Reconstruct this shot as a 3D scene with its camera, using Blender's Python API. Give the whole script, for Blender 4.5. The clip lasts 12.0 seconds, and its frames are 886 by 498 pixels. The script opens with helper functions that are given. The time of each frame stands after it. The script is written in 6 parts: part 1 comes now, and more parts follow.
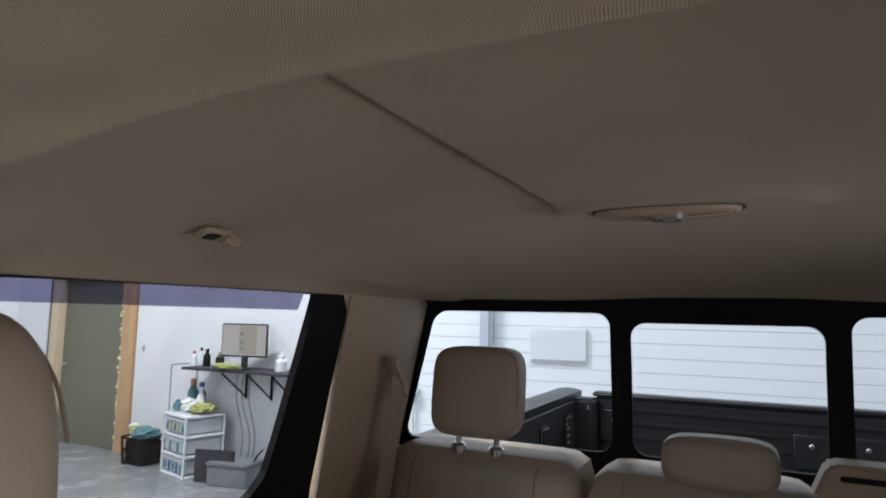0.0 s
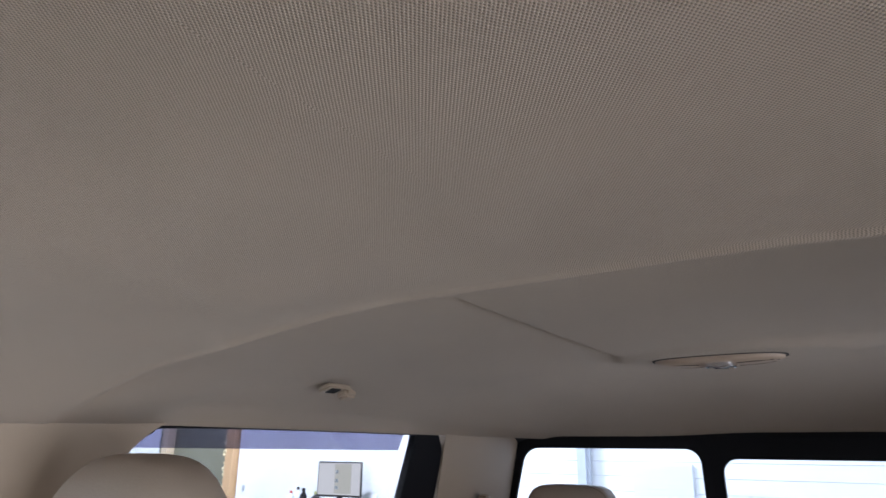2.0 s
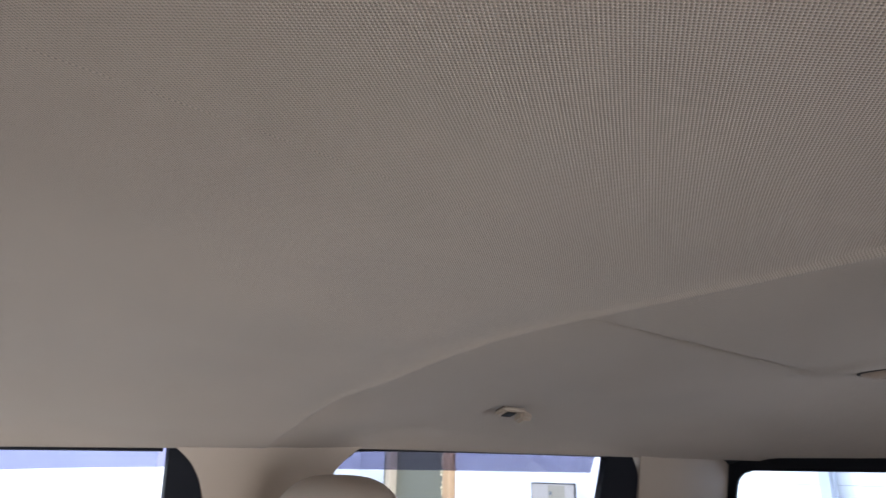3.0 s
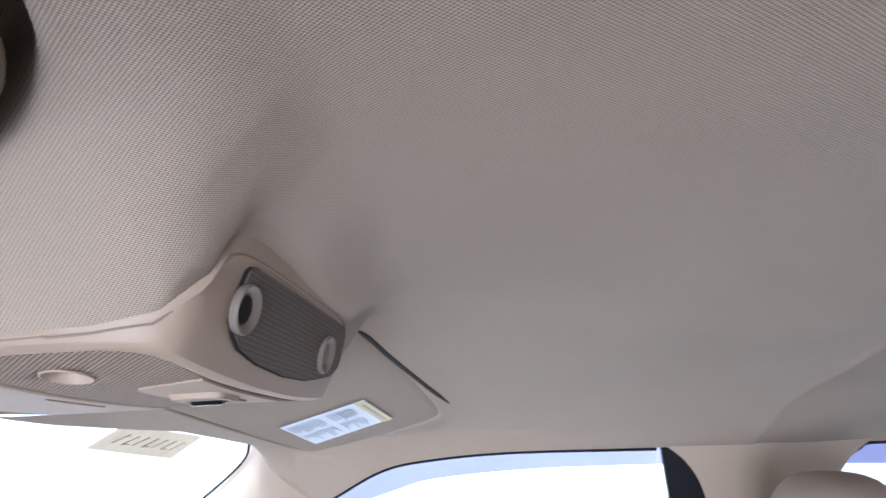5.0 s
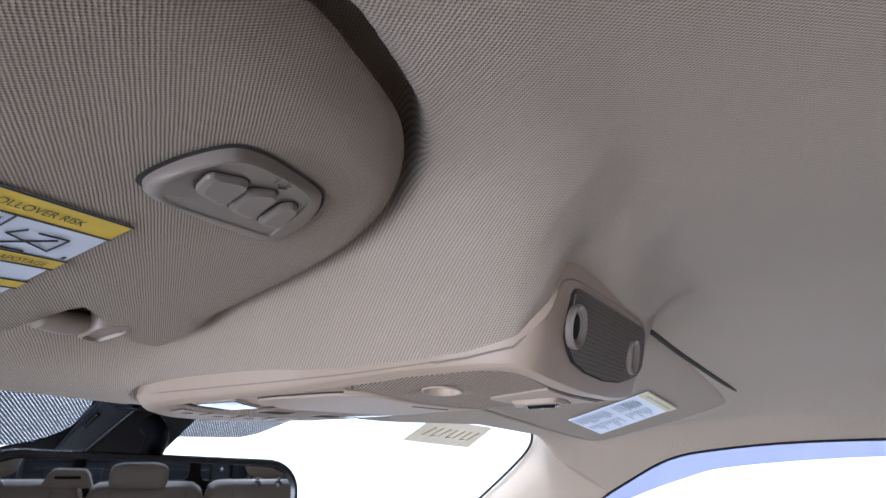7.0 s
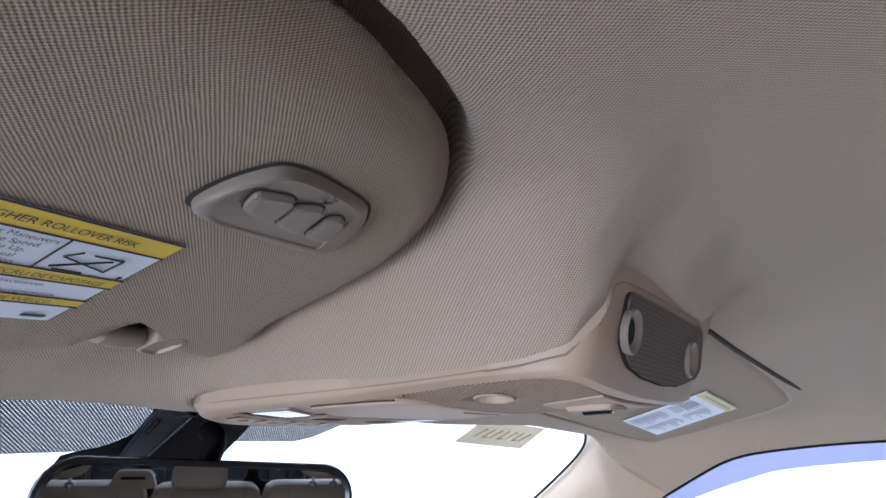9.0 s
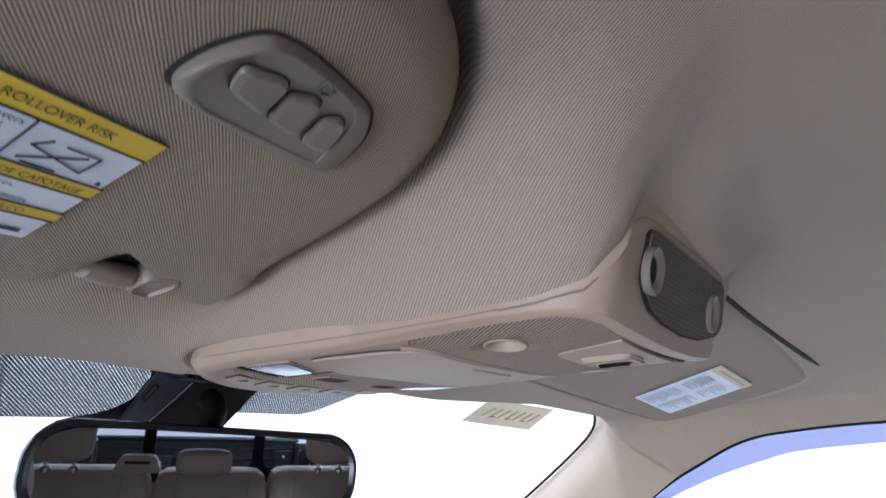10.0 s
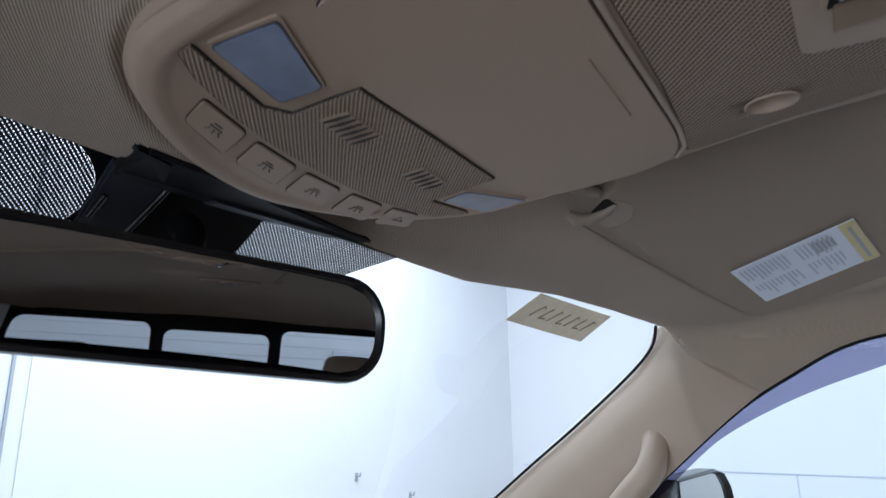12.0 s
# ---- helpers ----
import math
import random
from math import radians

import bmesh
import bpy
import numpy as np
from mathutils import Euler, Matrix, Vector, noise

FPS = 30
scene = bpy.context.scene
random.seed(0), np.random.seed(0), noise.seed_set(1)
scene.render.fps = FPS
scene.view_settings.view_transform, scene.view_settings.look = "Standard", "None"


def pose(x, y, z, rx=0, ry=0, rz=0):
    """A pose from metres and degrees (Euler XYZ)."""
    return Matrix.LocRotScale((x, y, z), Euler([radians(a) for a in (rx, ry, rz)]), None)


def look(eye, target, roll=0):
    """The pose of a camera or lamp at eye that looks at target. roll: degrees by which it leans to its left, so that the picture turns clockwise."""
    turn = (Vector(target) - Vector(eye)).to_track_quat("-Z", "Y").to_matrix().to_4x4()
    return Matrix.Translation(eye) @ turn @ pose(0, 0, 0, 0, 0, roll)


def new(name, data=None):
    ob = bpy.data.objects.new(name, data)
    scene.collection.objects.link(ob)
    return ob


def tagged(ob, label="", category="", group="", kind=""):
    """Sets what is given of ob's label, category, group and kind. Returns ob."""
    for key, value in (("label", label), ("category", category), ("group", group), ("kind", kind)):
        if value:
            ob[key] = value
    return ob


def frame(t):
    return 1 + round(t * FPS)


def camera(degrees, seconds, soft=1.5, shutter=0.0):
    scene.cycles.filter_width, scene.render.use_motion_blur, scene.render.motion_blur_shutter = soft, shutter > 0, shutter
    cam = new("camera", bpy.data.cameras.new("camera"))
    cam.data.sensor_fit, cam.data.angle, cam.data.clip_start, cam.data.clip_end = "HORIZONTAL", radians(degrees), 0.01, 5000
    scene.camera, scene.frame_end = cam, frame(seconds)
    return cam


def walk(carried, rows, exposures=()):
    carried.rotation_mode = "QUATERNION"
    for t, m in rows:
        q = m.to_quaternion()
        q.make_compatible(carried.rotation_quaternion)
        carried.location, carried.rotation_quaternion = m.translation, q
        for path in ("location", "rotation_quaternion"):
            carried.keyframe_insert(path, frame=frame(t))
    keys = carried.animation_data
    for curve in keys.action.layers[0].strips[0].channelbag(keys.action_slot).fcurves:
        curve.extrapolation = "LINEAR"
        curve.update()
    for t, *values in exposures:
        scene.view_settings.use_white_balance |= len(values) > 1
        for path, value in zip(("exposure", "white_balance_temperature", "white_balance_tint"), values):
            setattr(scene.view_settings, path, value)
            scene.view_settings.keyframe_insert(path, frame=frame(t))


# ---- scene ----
cam = camera(69.6, 12.0, shutter=0.22)
PATH = [
    (0, (-0.072, -0.16, 1.741), (0.807, -1.944, 1.953), 1.2),
    (0.2, (-0.068, -0.15, 1.752), (0.74, -1.954, 2.056), 1.3),
    (0.5, (-0.101, -0.14, 1.749), (0.669, -1.936, 2.178), 1.3),
    (1, (-0.117, -0.108, 1.752), (0.634, -1.885, 2.281), 1.2),
    (1.5, (-0.139, -0.064, 1.748), (0.743, -1.77, 2.308), 0.9),
    (2, (-0.152, -0.033, 1.748), (0.928, -1.605, 2.352), 0.6),
    (2.5, (-0.172, -0.032, 1.747), (1.107, -1.426, 2.394), 0.8),
    (4.3, (-0.281, -0.113, 1.768), (1.611, -0.324, 2.38), 0.1),
    (4.5, (-0.286, -0.112, 1.764), (1.615, -0.181, 2.382), 0.0),
    (5, (-0.3, -0.106, 1.759), (1.585, 0.154, 2.377), -0.2),
    (5.5, (-0.305, -0.092, 1.757), (1.531, 0.422, 2.364), -0.2),
    (6, (-0.311, -0.082, 1.754), (1.464, 0.623, 2.346), -0.4),
    (6.5, (-0.34, -0.081, 1.759), (1.373, 0.772, 2.341), -0.4),
    (7, (-0.346, -0.083, 1.765), (1.319, 0.861, 2.345), -0.4),
    (8.8, (-0.344, -0.083, 1.774), (1.253, 0.981, 2.34), -0.5),
    (9, (-0.344, -0.081, 1.77), (1.246, 0.987, 2.345), -0.7),
    (9.5, (-0.342, -0.083, 1.767), (1.243, 0.993, 2.339), -0.7),
    (10, (-0.324, -0.066, 1.75), (1.258, 1.02, 2.312), -0.5),
    (10.5, (-0.282, -0.011, 1.711), (1.298, 1.09, 2.251), -0.6),
    (11, (-0.234, 0.029, 1.695), (1.344, 1.139, 2.219), -0.5),
    (11.5, (-0.227, 0.03, 1.696), (1.348, 1.145, 2.219), -0.6),
    (12, (-0.2, 0.054, 1.671), (1.371, 1.184, 2.177), -0.8),
]
EXPOSURES = [(0.0, -0.78, 6950, 12), (1.0, -0.16, 6950, 14), (1.5, -0.05, 6500, 15), (2.5, 0.0, 6150, 14), (4.5, 0.5, 5760, 15), (5.5, 0.45, 5660, 15), (6.5, 0.23, 5660, 15), (9.5, -0.05, 5710, 15), (10.5, -0.23, 5750, 13), (11.0, -0.4, 5700, 12), (11.5, -0.71, 5700, 12), (12.0, -1.15, 5850, 12)]
walk(cam, [(t, look(eye, target, roll)) for t, eye, target, roll in PATH], EXPOSURES)

# ---- light: a closed workshop with unseen strip lights added on its ceiling ----
world = bpy.data.worlds.new("workshop_air")
world.use_nodes = True
world.node_tree.nodes["Background"].inputs[0].default_value = (0.75, 0.82, 1.0, 1)
world.node_tree.nodes["Background"].inputs[1].default_value = 0.02
scene.world = world
SHOP = dict(x0=-3.2, x1=9.4, y0=-5.7, y1=5.6, z1=5.4)
LAMPS = [(4.6, -3.4, 4.2), (0.2, -3.9, 0.9), (2.4, 3.4, 2.0), (4.8, 3.9, 2.4), (-2.2, 1.4, 0.7)]
# power of the side fill behind the door added in the left wall
SIDE_FILL_WATTS = 104.0
LAMP_WATTS = 235.0


# ---- materials ----
def nodes_of(name, color, rough=0.5, metal=0.0, spec=0.5):
    m = bpy.data.materials.new(name)
    m.use_nodes = True
    b = m.node_tree.nodes["Principled BSDF"]
    b.inputs["Base Color"].default_value = (*color, 1)
    b.inputs["Roughness"].default_value = rough
    b.inputs["Metallic"].default_value = metal
    b.inputs["Specular IOR Level"].default_value = spec
    return m, m.node_tree, b


def op(nt, kind, a, b=None, c=None):
    n = nt.nodes.new("ShaderNodeMath")
    n.operation = kind
    for i, v in enumerate((a, b, c)):
        if v is None:
            continue
        if isinstance(v, (int, float)):
            n.inputs[i].default_value = v
        else:
            nt.links.new(v, n.inputs[i])
    return n.outputs[0]


def coords(nt):
    tc = nt.nodes.new("ShaderNodeTexCoord")
    sep = nt.nodes.new("ShaderNodeSeparateXYZ")
    nt.links.new(tc.outputs["Object"], sep.inputs[0])
    return tc.outputs["Object"], sep.outputs[0], sep.outputs[1], sep.outputs[2]


def noise_of(nt, vec, scale, detail=4.0, rough=0.6):
    n = nt.nodes.new("ShaderNodeTexNoise")
    n.inputs["Scale"].default_value = scale
    n.inputs["Detail"].default_value = detail
    n.inputs["Roughness"].default_value = rough
    nt.links.new(vec, n.inputs["Vector"])
    return n.outputs["Fac"]


def mixed(nt, fac, a, b):
    n = nt.nodes.new("ShaderNodeMix")
    n.data_type = "RGBA"
    for sock, v in ((n.inputs[0], fac), (n.inputs[6], a), (n.inputs[7], b)):
        if isinstance(v, (int, float)):
            sock.default_value = v
        elif isinstance(v, tuple):
            sock.default_value = (*v, 1)
        else:
            nt.links.new(v, sock)
    return n.outputs[2]


def bump(nt, bsdf, height, strength, distance):
    n = nt.nodes.new("ShaderNodeBump")
    n.inputs["Strength"].default_value = strength
    n.inputs["Distance"].default_value = distance
    nt.links.new(height, n.inputs["Height"])
    nt.links.new(n.outputs[0], bsdf.inputs["Normal"])


def plain(name, color, rough=0.5, metal=0.0, vary=0.12, scale=9.0, grain=0.0, grain_scale=600.0, spec=0.5):
    """A surface with large soft variation of tone and, if asked for, a fine grain."""
    m, nt, b = nodes_of(name, color, rough, metal, spec)
    vec, x, y, z = coords(nt)
    big = noise_of(nt, vec, scale, 5.0)
    lo = tuple(c * (1 - vary) for c in color)
    hi = tuple(min(1, c * (1 + vary)) for c in color)
    nt.links.new(mixed(nt, big, lo, hi), b.inputs["Base Color"])
    nt.links.new(op(nt, "ADD", op(nt, "MULTIPLY", big, 0.16), rough - 0.08), b.inputs["Roughness"])
    if grain:
        bump(nt, b, noise_of(nt, vec, grain_scale, 2.0), grain, 0.0006)
    return m


def weave(name, color, pitch=0.0012, depth=0.7, dark=0.46):
    """Knitted headliner cloth: a fine diagonal grid of stitches over soft blotches, shade between stitches in the
    colour.
    """
    m, nt, b = nodes_of(name, color, 0.92, 0.0, 0.12)
    vec, x, y, z = coords(nt)
    k = 2 * math.pi / pitch
    wob = op(nt, "ADD", noise_of(nt, vec, 35.0, 2.0), op(nt, "MULTIPLY", noise_of(nt, vec, 260.0, 1.0), 0.4))
    u = op(nt, "ADD", op(nt, "MULTIPLY", op(nt, "ADD", op(nt, "ABSOLUTE", x), op(nt, "MULTIPLY", z, 0.8)), k), op(nt, "MULTIPLY", wob, 2.2))
    v = op(nt, "ADD", op(nt, "MULTIPLY", op(nt, "SUBTRACT", op(nt, "MULTIPLY", z, 0.7), y), k * 0.8), op(nt, "MULTIPLY", wob, -1.8))
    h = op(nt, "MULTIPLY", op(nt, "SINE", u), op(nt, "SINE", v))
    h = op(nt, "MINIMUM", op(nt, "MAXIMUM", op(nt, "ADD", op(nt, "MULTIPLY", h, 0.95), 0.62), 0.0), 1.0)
    blot = noise_of(nt, vec, 7.0, 4.0)
    fuzz = noise_of(nt, vec, 900.0, 2.0)
    tone = mixed(nt, blot, tuple(c * 0.9 for c in color), tuple(c * 1.08 for c in color))
    # hollows between stitches darkened: their shade is part of the colour
    pit_shade = mixed(nt, op(nt, "MULTIPLY", op(nt, "SUBTRACT", 1.0, h), dark * 2), tone, tuple(c * 0.35 for c in color))
    nt.links.new(pit_shade, b.inputs["Base Color"])
    b.inputs["Sheen Weight"].default_value = 0.15
    bump(nt, b, op(nt, "ADD", h, op(nt, "MULTIPLY", fuzz, 0.5)), depth, 0.0006)
    return m


def dimpled(name, color, pitch=0.0026, edge=0.46):
    """Moulded grille plastic with staggered small pits, their shade put into the colour."""
    m, nt, b = nodes_of(name, color, 0.6, 0.0, 0.2)
    vec, x, y, z = coords(nt)
    k = math.pi / pitch
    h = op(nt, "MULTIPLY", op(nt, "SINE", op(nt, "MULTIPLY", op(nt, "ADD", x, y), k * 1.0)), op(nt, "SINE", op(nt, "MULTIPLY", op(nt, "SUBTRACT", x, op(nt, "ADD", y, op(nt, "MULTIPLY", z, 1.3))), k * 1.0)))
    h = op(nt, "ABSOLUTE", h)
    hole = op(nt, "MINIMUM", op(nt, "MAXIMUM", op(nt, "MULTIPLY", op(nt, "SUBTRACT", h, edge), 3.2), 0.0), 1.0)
    # pits coloured near black for the shade inside them
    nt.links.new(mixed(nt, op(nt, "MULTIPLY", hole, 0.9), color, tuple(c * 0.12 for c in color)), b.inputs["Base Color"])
    bump(nt, b, op(nt, "SUBTRACT", 1.0, h), 0.7, 0.0012)
    return m


def see_through(name, tint, gloss=0.06, rough=0.0):
    """A thin pane: light passes straight, with a weak mirror on top."""
    m = bpy.data.materials.new(name)
    m.use_nodes = True
    nt = m.node_tree
    nt.nodes.clear()
    out = nt.nodes.new("ShaderNodeOutputMaterial")
    tr = nt.nodes.new("ShaderNodeBsdfTransparent")
    tr.inputs[0].default_value = (*tint, 1)
    gl = nt.nodes.new("ShaderNodeBsdfGlossy")
    gl.inputs["Roughness"].default_value = rough
    fr = nt.nodes.new("ShaderNodeFresnel")
    fr.inputs[0].default_value = 1.45
    mx = nt.nodes.new("ShaderNodeMixShader")
    nt.links.new(op(nt, "MULTIPLY", fr.outputs[0], gloss), mx.inputs[0])
    nt.links.new(tr.outputs[0], mx.inputs[1])
    nt.links.new(gl.outputs[0], mx.inputs[2])
    nt.links.new(mx.outputs[0], out.inputs[0])
    return m


def frit_dots(name, pitch=0.0020):
    """Black ceramic print on the windscreen with a regular grid of clear dots."""
    m, nt, b = nodes_of(name, (0.012, 0.013, 0.017), 0.35)
    vec, x, y, z = coords(nt)
    def cell(s, f):
        return op(nt, "SUBTRACT", op(nt, "FRACT", op(nt, "MULTIPLY", s, f)), 0.5)
    run = op(nt, "MULTIPLY", y, 1.25)
    diag = op(nt, "ADD", x, run)
    anti = op(nt, "SUBTRACT", x, run)
    cu, cv = cell(diag, 0.707 / pitch), cell(anti, 0.707 / pitch)
    r = op(nt, "ADD", op(nt, "MULTIPLY", cu, cu), op(nt, "MULTIPLY", cv, cv))
    clear = op(nt, "LESS_THAN", r, 0.034)
    tr = nt.nodes.new("ShaderNodeBsdfTransparent")
    mx = nt.nodes.new("ShaderNodeMixShader")
    out = nt.nodes["Material Output"]
    nt.links.new(clear, mx.inputs[0])
    nt.links.new(b.outputs[0], mx.inputs[1])
    nt.links.new(tr.outputs[0], mx.inputs[2])
    nt.links.new(mx.outputs[0], out.inputs[0])
    return m


BEIGE = (0.465, 0.358, 0.264)
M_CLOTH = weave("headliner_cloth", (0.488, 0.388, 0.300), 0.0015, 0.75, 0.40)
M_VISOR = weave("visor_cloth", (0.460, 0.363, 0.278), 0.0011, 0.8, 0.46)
M_TRIM = plain("beige_trim_plastic", tuple(c * 0.8 for c in BEIGE), 0.5, vary=0.06, grain=0.25, grain_scale=1400)
M_CONSOLE = plain("beige_console_plastic", (0.378, 0.282, 0.210), 0.48, vary=0.05, grain=0.3, grain_scale=1500, spec=0.4)
M_OPENER = plain("opener_plastic", (0.20, 0.162, 0.134), 0.4, vary=0.05, grain=0.15, grain_scale=1800)
M_TAN = plain("tan_recess_plastic", (0.30, 0.222, 0.155), 0.8, vary=0.08, spec=0.2)
M_CLIP = plain("visor_clip_plastic", (0.30, 0.24, 0.19), 0.4, vary=0.05, grain=0.15, grain_scale=1800)
# colour of dark joints, and of the shade put into narrow slots
M_GAP = plain("dark_joint_and_shade", (0.035, 0.029, 0.025), 0.9)
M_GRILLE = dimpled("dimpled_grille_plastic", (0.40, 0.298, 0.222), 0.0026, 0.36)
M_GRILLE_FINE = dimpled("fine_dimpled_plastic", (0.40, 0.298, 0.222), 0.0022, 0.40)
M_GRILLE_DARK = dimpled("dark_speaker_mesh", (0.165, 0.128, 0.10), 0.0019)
M_LEATHER = plain("beige_seat_leather", (0.375, 0.302, 0.238), 0.46, vary=0.09, grain=0.4, grain_scale=420)
M_SEAM = plain("seat_stitching", (0.24, 0.19, 0.145), 0.8)
M_BLACK = plain("black_rubber_frame", (0.006, 0.006, 0.008), 0.6, vary=0.3, spec=0.15)
M_BLACK_GLOSS = plain("gloss_black_plastic", (0.008, 0.008, 0.010), 0.22, vary=0.2)
M_FRIT = frit_dots("windscreen_dot_print")
M_GLASS = see_through("clear_glass", (0.93, 0.96, 0.96), 0.12)
# lighter copy of the cover's black: windscreen light put into the colour
M_SLATE = plain("lit_slate_black_plastic", (0.034, 0.039, 0.052), 0.42, vary=0.12, scale=40, grain=0.3, grain_scale=1400)
M_SIDE_GLASS = see_through("lightly_tinted_door_glass", (0.72, 0.74, 0.77), 0.2)
M_REAR_GLASS = see_through("tinted_rear_glass", (0.50, 0.53, 0.565), 0.25)
M_SMOKE = see_through("smoked_deflector", (0.28, 0.275, 0.41), 0.3)
# blotchy light on the lens is put into its colour
M_LENS = plain("frosted_lamp_lens", (0.20, 0.24, 0.34), 0.14, vary=0.45, scale=55)
M_CHROME, _nt, _b = nodes_of("chrome", (0.78, 0.79, 0.82), 0.16, 1.0)
M_GUNMETAL, _nt, _b = nodes_of("gunmetal", (0.20, 0.21, 0.24), 0.2, 1.0)
M_MIRROR, _nt, _b = nodes_of("mirror_silver", (0.58, 0.575, 0.56), 0.015, 1.0)
# near-black put in for the shade inside holes and recesses
M_HOLE = plain("hole_shade", (0.006, 0.006, 0.007), 0.9)
M_WHITE_LABEL = plain("white_label_paper", (0.70, 0.74, 0.84), 0.5, vary=0.03)
M_YELLOW_LABEL = plain("yellow_label_print", (0.72, 0.50, 0.03), 0.5, vary=0.05)
M_CREAM_LABEL = plain("cream_label_print", (0.62, 0.52, 0.26), 0.5, vary=0.05)
M_PRINT = plain("black_print", (0.02, 0.02, 0.025), 0.6)
M_PALE_PRINT = plain("pale_grey_print", (0.50, 0.535, 0.62), 0.6)
M_GREY_PRINT = plain("grey_print", (0.36, 0.385, 0.44), 0.6)
def backlit(name, color, clear):
    """Thin paper on glass: part of the light passes through."""
    m, nt, b = nodes_of(name, color, 0.7)
    tr = nt.nodes.new("ShaderNodeBsdfTransparent")
    tr.inputs[0].default_value = (*[min(1, c * 1.5) for c in color], 1)
    mx = nt.nodes.new("ShaderNodeMixShader")
    vec, x, y, z = coords(nt)
    nt.links.new(op(nt, "ADD", op(nt, "MULTIPLY", noise_of(nt, vec, 60.0), 0.2), clear - 0.1), mx.inputs[0])
    nt.links.new(b.outputs[0], mx.inputs[1])
    nt.links.new(tr.outputs[0], mx.inputs[2])
    nt.links.new(mx.outputs[0], nt.nodes["Material Output"].inputs[0])
    return m


M_STICKER = backlit("tan_windscreen_sticker", (0.60, 0.555, 0.475), 0.45)
M_ICON = plain("dark_icon_print", (0.10, 0.08, 0.07), 0.6)
M_BELT = plain("beige_seat_belt_webbing", (0.36, 0.295, 0.23), 0.7, vary=0.08, grain=0.5, grain_scale=900)
M_BED = plain("black_bed_liner", (0.014, 0.015, 0.019), 0.55, vary=0.45, scale=14, grain=0.8, grain_scale=260)
M_BED_RAIL = plain("worn_bed_rail_plastic", (0.015, 0.016, 0.020), 0.42, vary=0.5, scale=30)
M_STEEL = plain("dull_steel", (0.5, 0.52, 0.55), 0.35, 0.8)
M_WALL = plain("white_painted_wall", (0.735, 0.74, 0.76), 0.75, vary=0.03, scale=1.3, grain=0.2, grain_scale=120)
M_SIDING = plain("white_siding", (0.78, 0.81, 0.86), 0.55, vary=0.03, scale=2.0)
M_CEIL = plain("white_workshop_ceiling", (0.75, 0.77, 0.78), 0.8, vary=0.03)
M_FLOOR = plain("worn_concrete", (0.24, 0.25, 0.255), 0.26, vary=0.9, scale=3.2, grain=0.3, grain_scale=90)
M_DOOR = plain("olive_grey_door_paint", (0.155, 0.15, 0.105), 0.5, vary=0.06, scale=2)
M_PINE = plain("raw_pine", (0.48, 0.30, 0.16), 0.7, vary=0.25, scale=18)
M_FOAM = plain("torn_insulation", (0.55, 0.47, 0.30), 0.9, vary=0.3, scale=40)
M_PALE_WOOD = plain("pale_pine", (0.58, 0.46, 0.32), 0.7, vary=0.15, scale=18)
M_DARK_SHELF = plain("black_shelf_board", (0.025, 0.026, 0.03), 0.5, vary=0.3)
M_SCREEN = plain("screen_bezel", (0.015, 0.015, 0.017), 0.35)
M_WHITE_PL = plain("white_plastic", (0.72, 0.74, 0.76), 0.4, vary=0.04)
M_CLEAR_PL = plain("milky_drawer_plastic", (0.50, 0.54, 0.56), 0.3, vary=0.2, scale=20)
M_GREY_BOX = plain("grey_tool_box", (0.17, 0.18, 0.19), 0.5, vary=0.15)
M_CARPET = plain("dark_carpet", (0.05, 0.045, 0.04), 0.95, vary=0.2, grain=0.6, grain_scale=500)
M_DASH = plain("dark_brown_dash", (0.055, 0.048, 0.042), 0.6, vary=0.1, grain=0.3, grain_scale=900)
M_TEAL = plain("teal_cloth", (0.09, 0.20, 0.22), 0.9, vary=0.25, scale=40)
M_LIME = plain("yellow_green_cloth", (0.34, 0.35, 0.13), 0.9, vary=0.25, scale=40)
M_ORANGE = plain("orange_plastic", (0.45, 0.17, 0.08), 0.5)
M_BLUE = plain("blue_plastic", (0.03, 0.08, 0.32), 0.5)
M_RED = plain("red_plastic", (0.5, 0.04, 0.03), 0.5)
M_PAPER = plain("paper_white", (0.75, 0.75, 0.72), 0.7)


def emitter(name, color, strength):
    m = bpy.data.materials.new(name)
    m.use_nodes = True
    nt = m.node_tree
    nt.nodes.clear()
    out = nt.nodes.new("ShaderNodeOutputMaterial")
    e = nt.nodes.new("ShaderNodeEmission")
    e.inputs[0].default_value = (*color, 1)
    e.inputs[1].default_value = strength
    nt.links.new(e.outputs[0], out.inputs[0])
    return m


M_TUBE = emitter("lit_diffuser", (1.0, 0.98, 0.95), 6.0)
# glow outside the added side opening, which is never in view
M_SIDE_GLOW = emitter("daylight", (0.85, 0.93, 1.0), 3.0)
M_DISPLAY = emitter("lit_screen", (0.80, 0.78, 0.76), 1.7)
M_DISPLAY_2 = emitter("lit_screen_page", (0.62, 0.60, 0.52), 1.7)


# ---- mesh helpers ----
def thing(name, at, label, category, group="", kind=""):
    ob = new(name)
    ob.location = at
    ob.empty_display_size = 0.05
    bpy.context.view_layer.update()
    return tagged(ob, label, category, group, kind)


def mesh_of(bm, name, material, smooth=True):
    bmesh.ops.recalc_face_normals(bm, faces=bm.faces)
    me = bpy.data.meshes.new(name)
    bm.to_mesh(me)
    bm.free()
    me.materials.append(material)
    if smooth:
        me.polygons.foreach_set("use_smooth", [True] * len(me.polygons))
        me.set_sharp_from_angle(angle=radians(38))
    return me


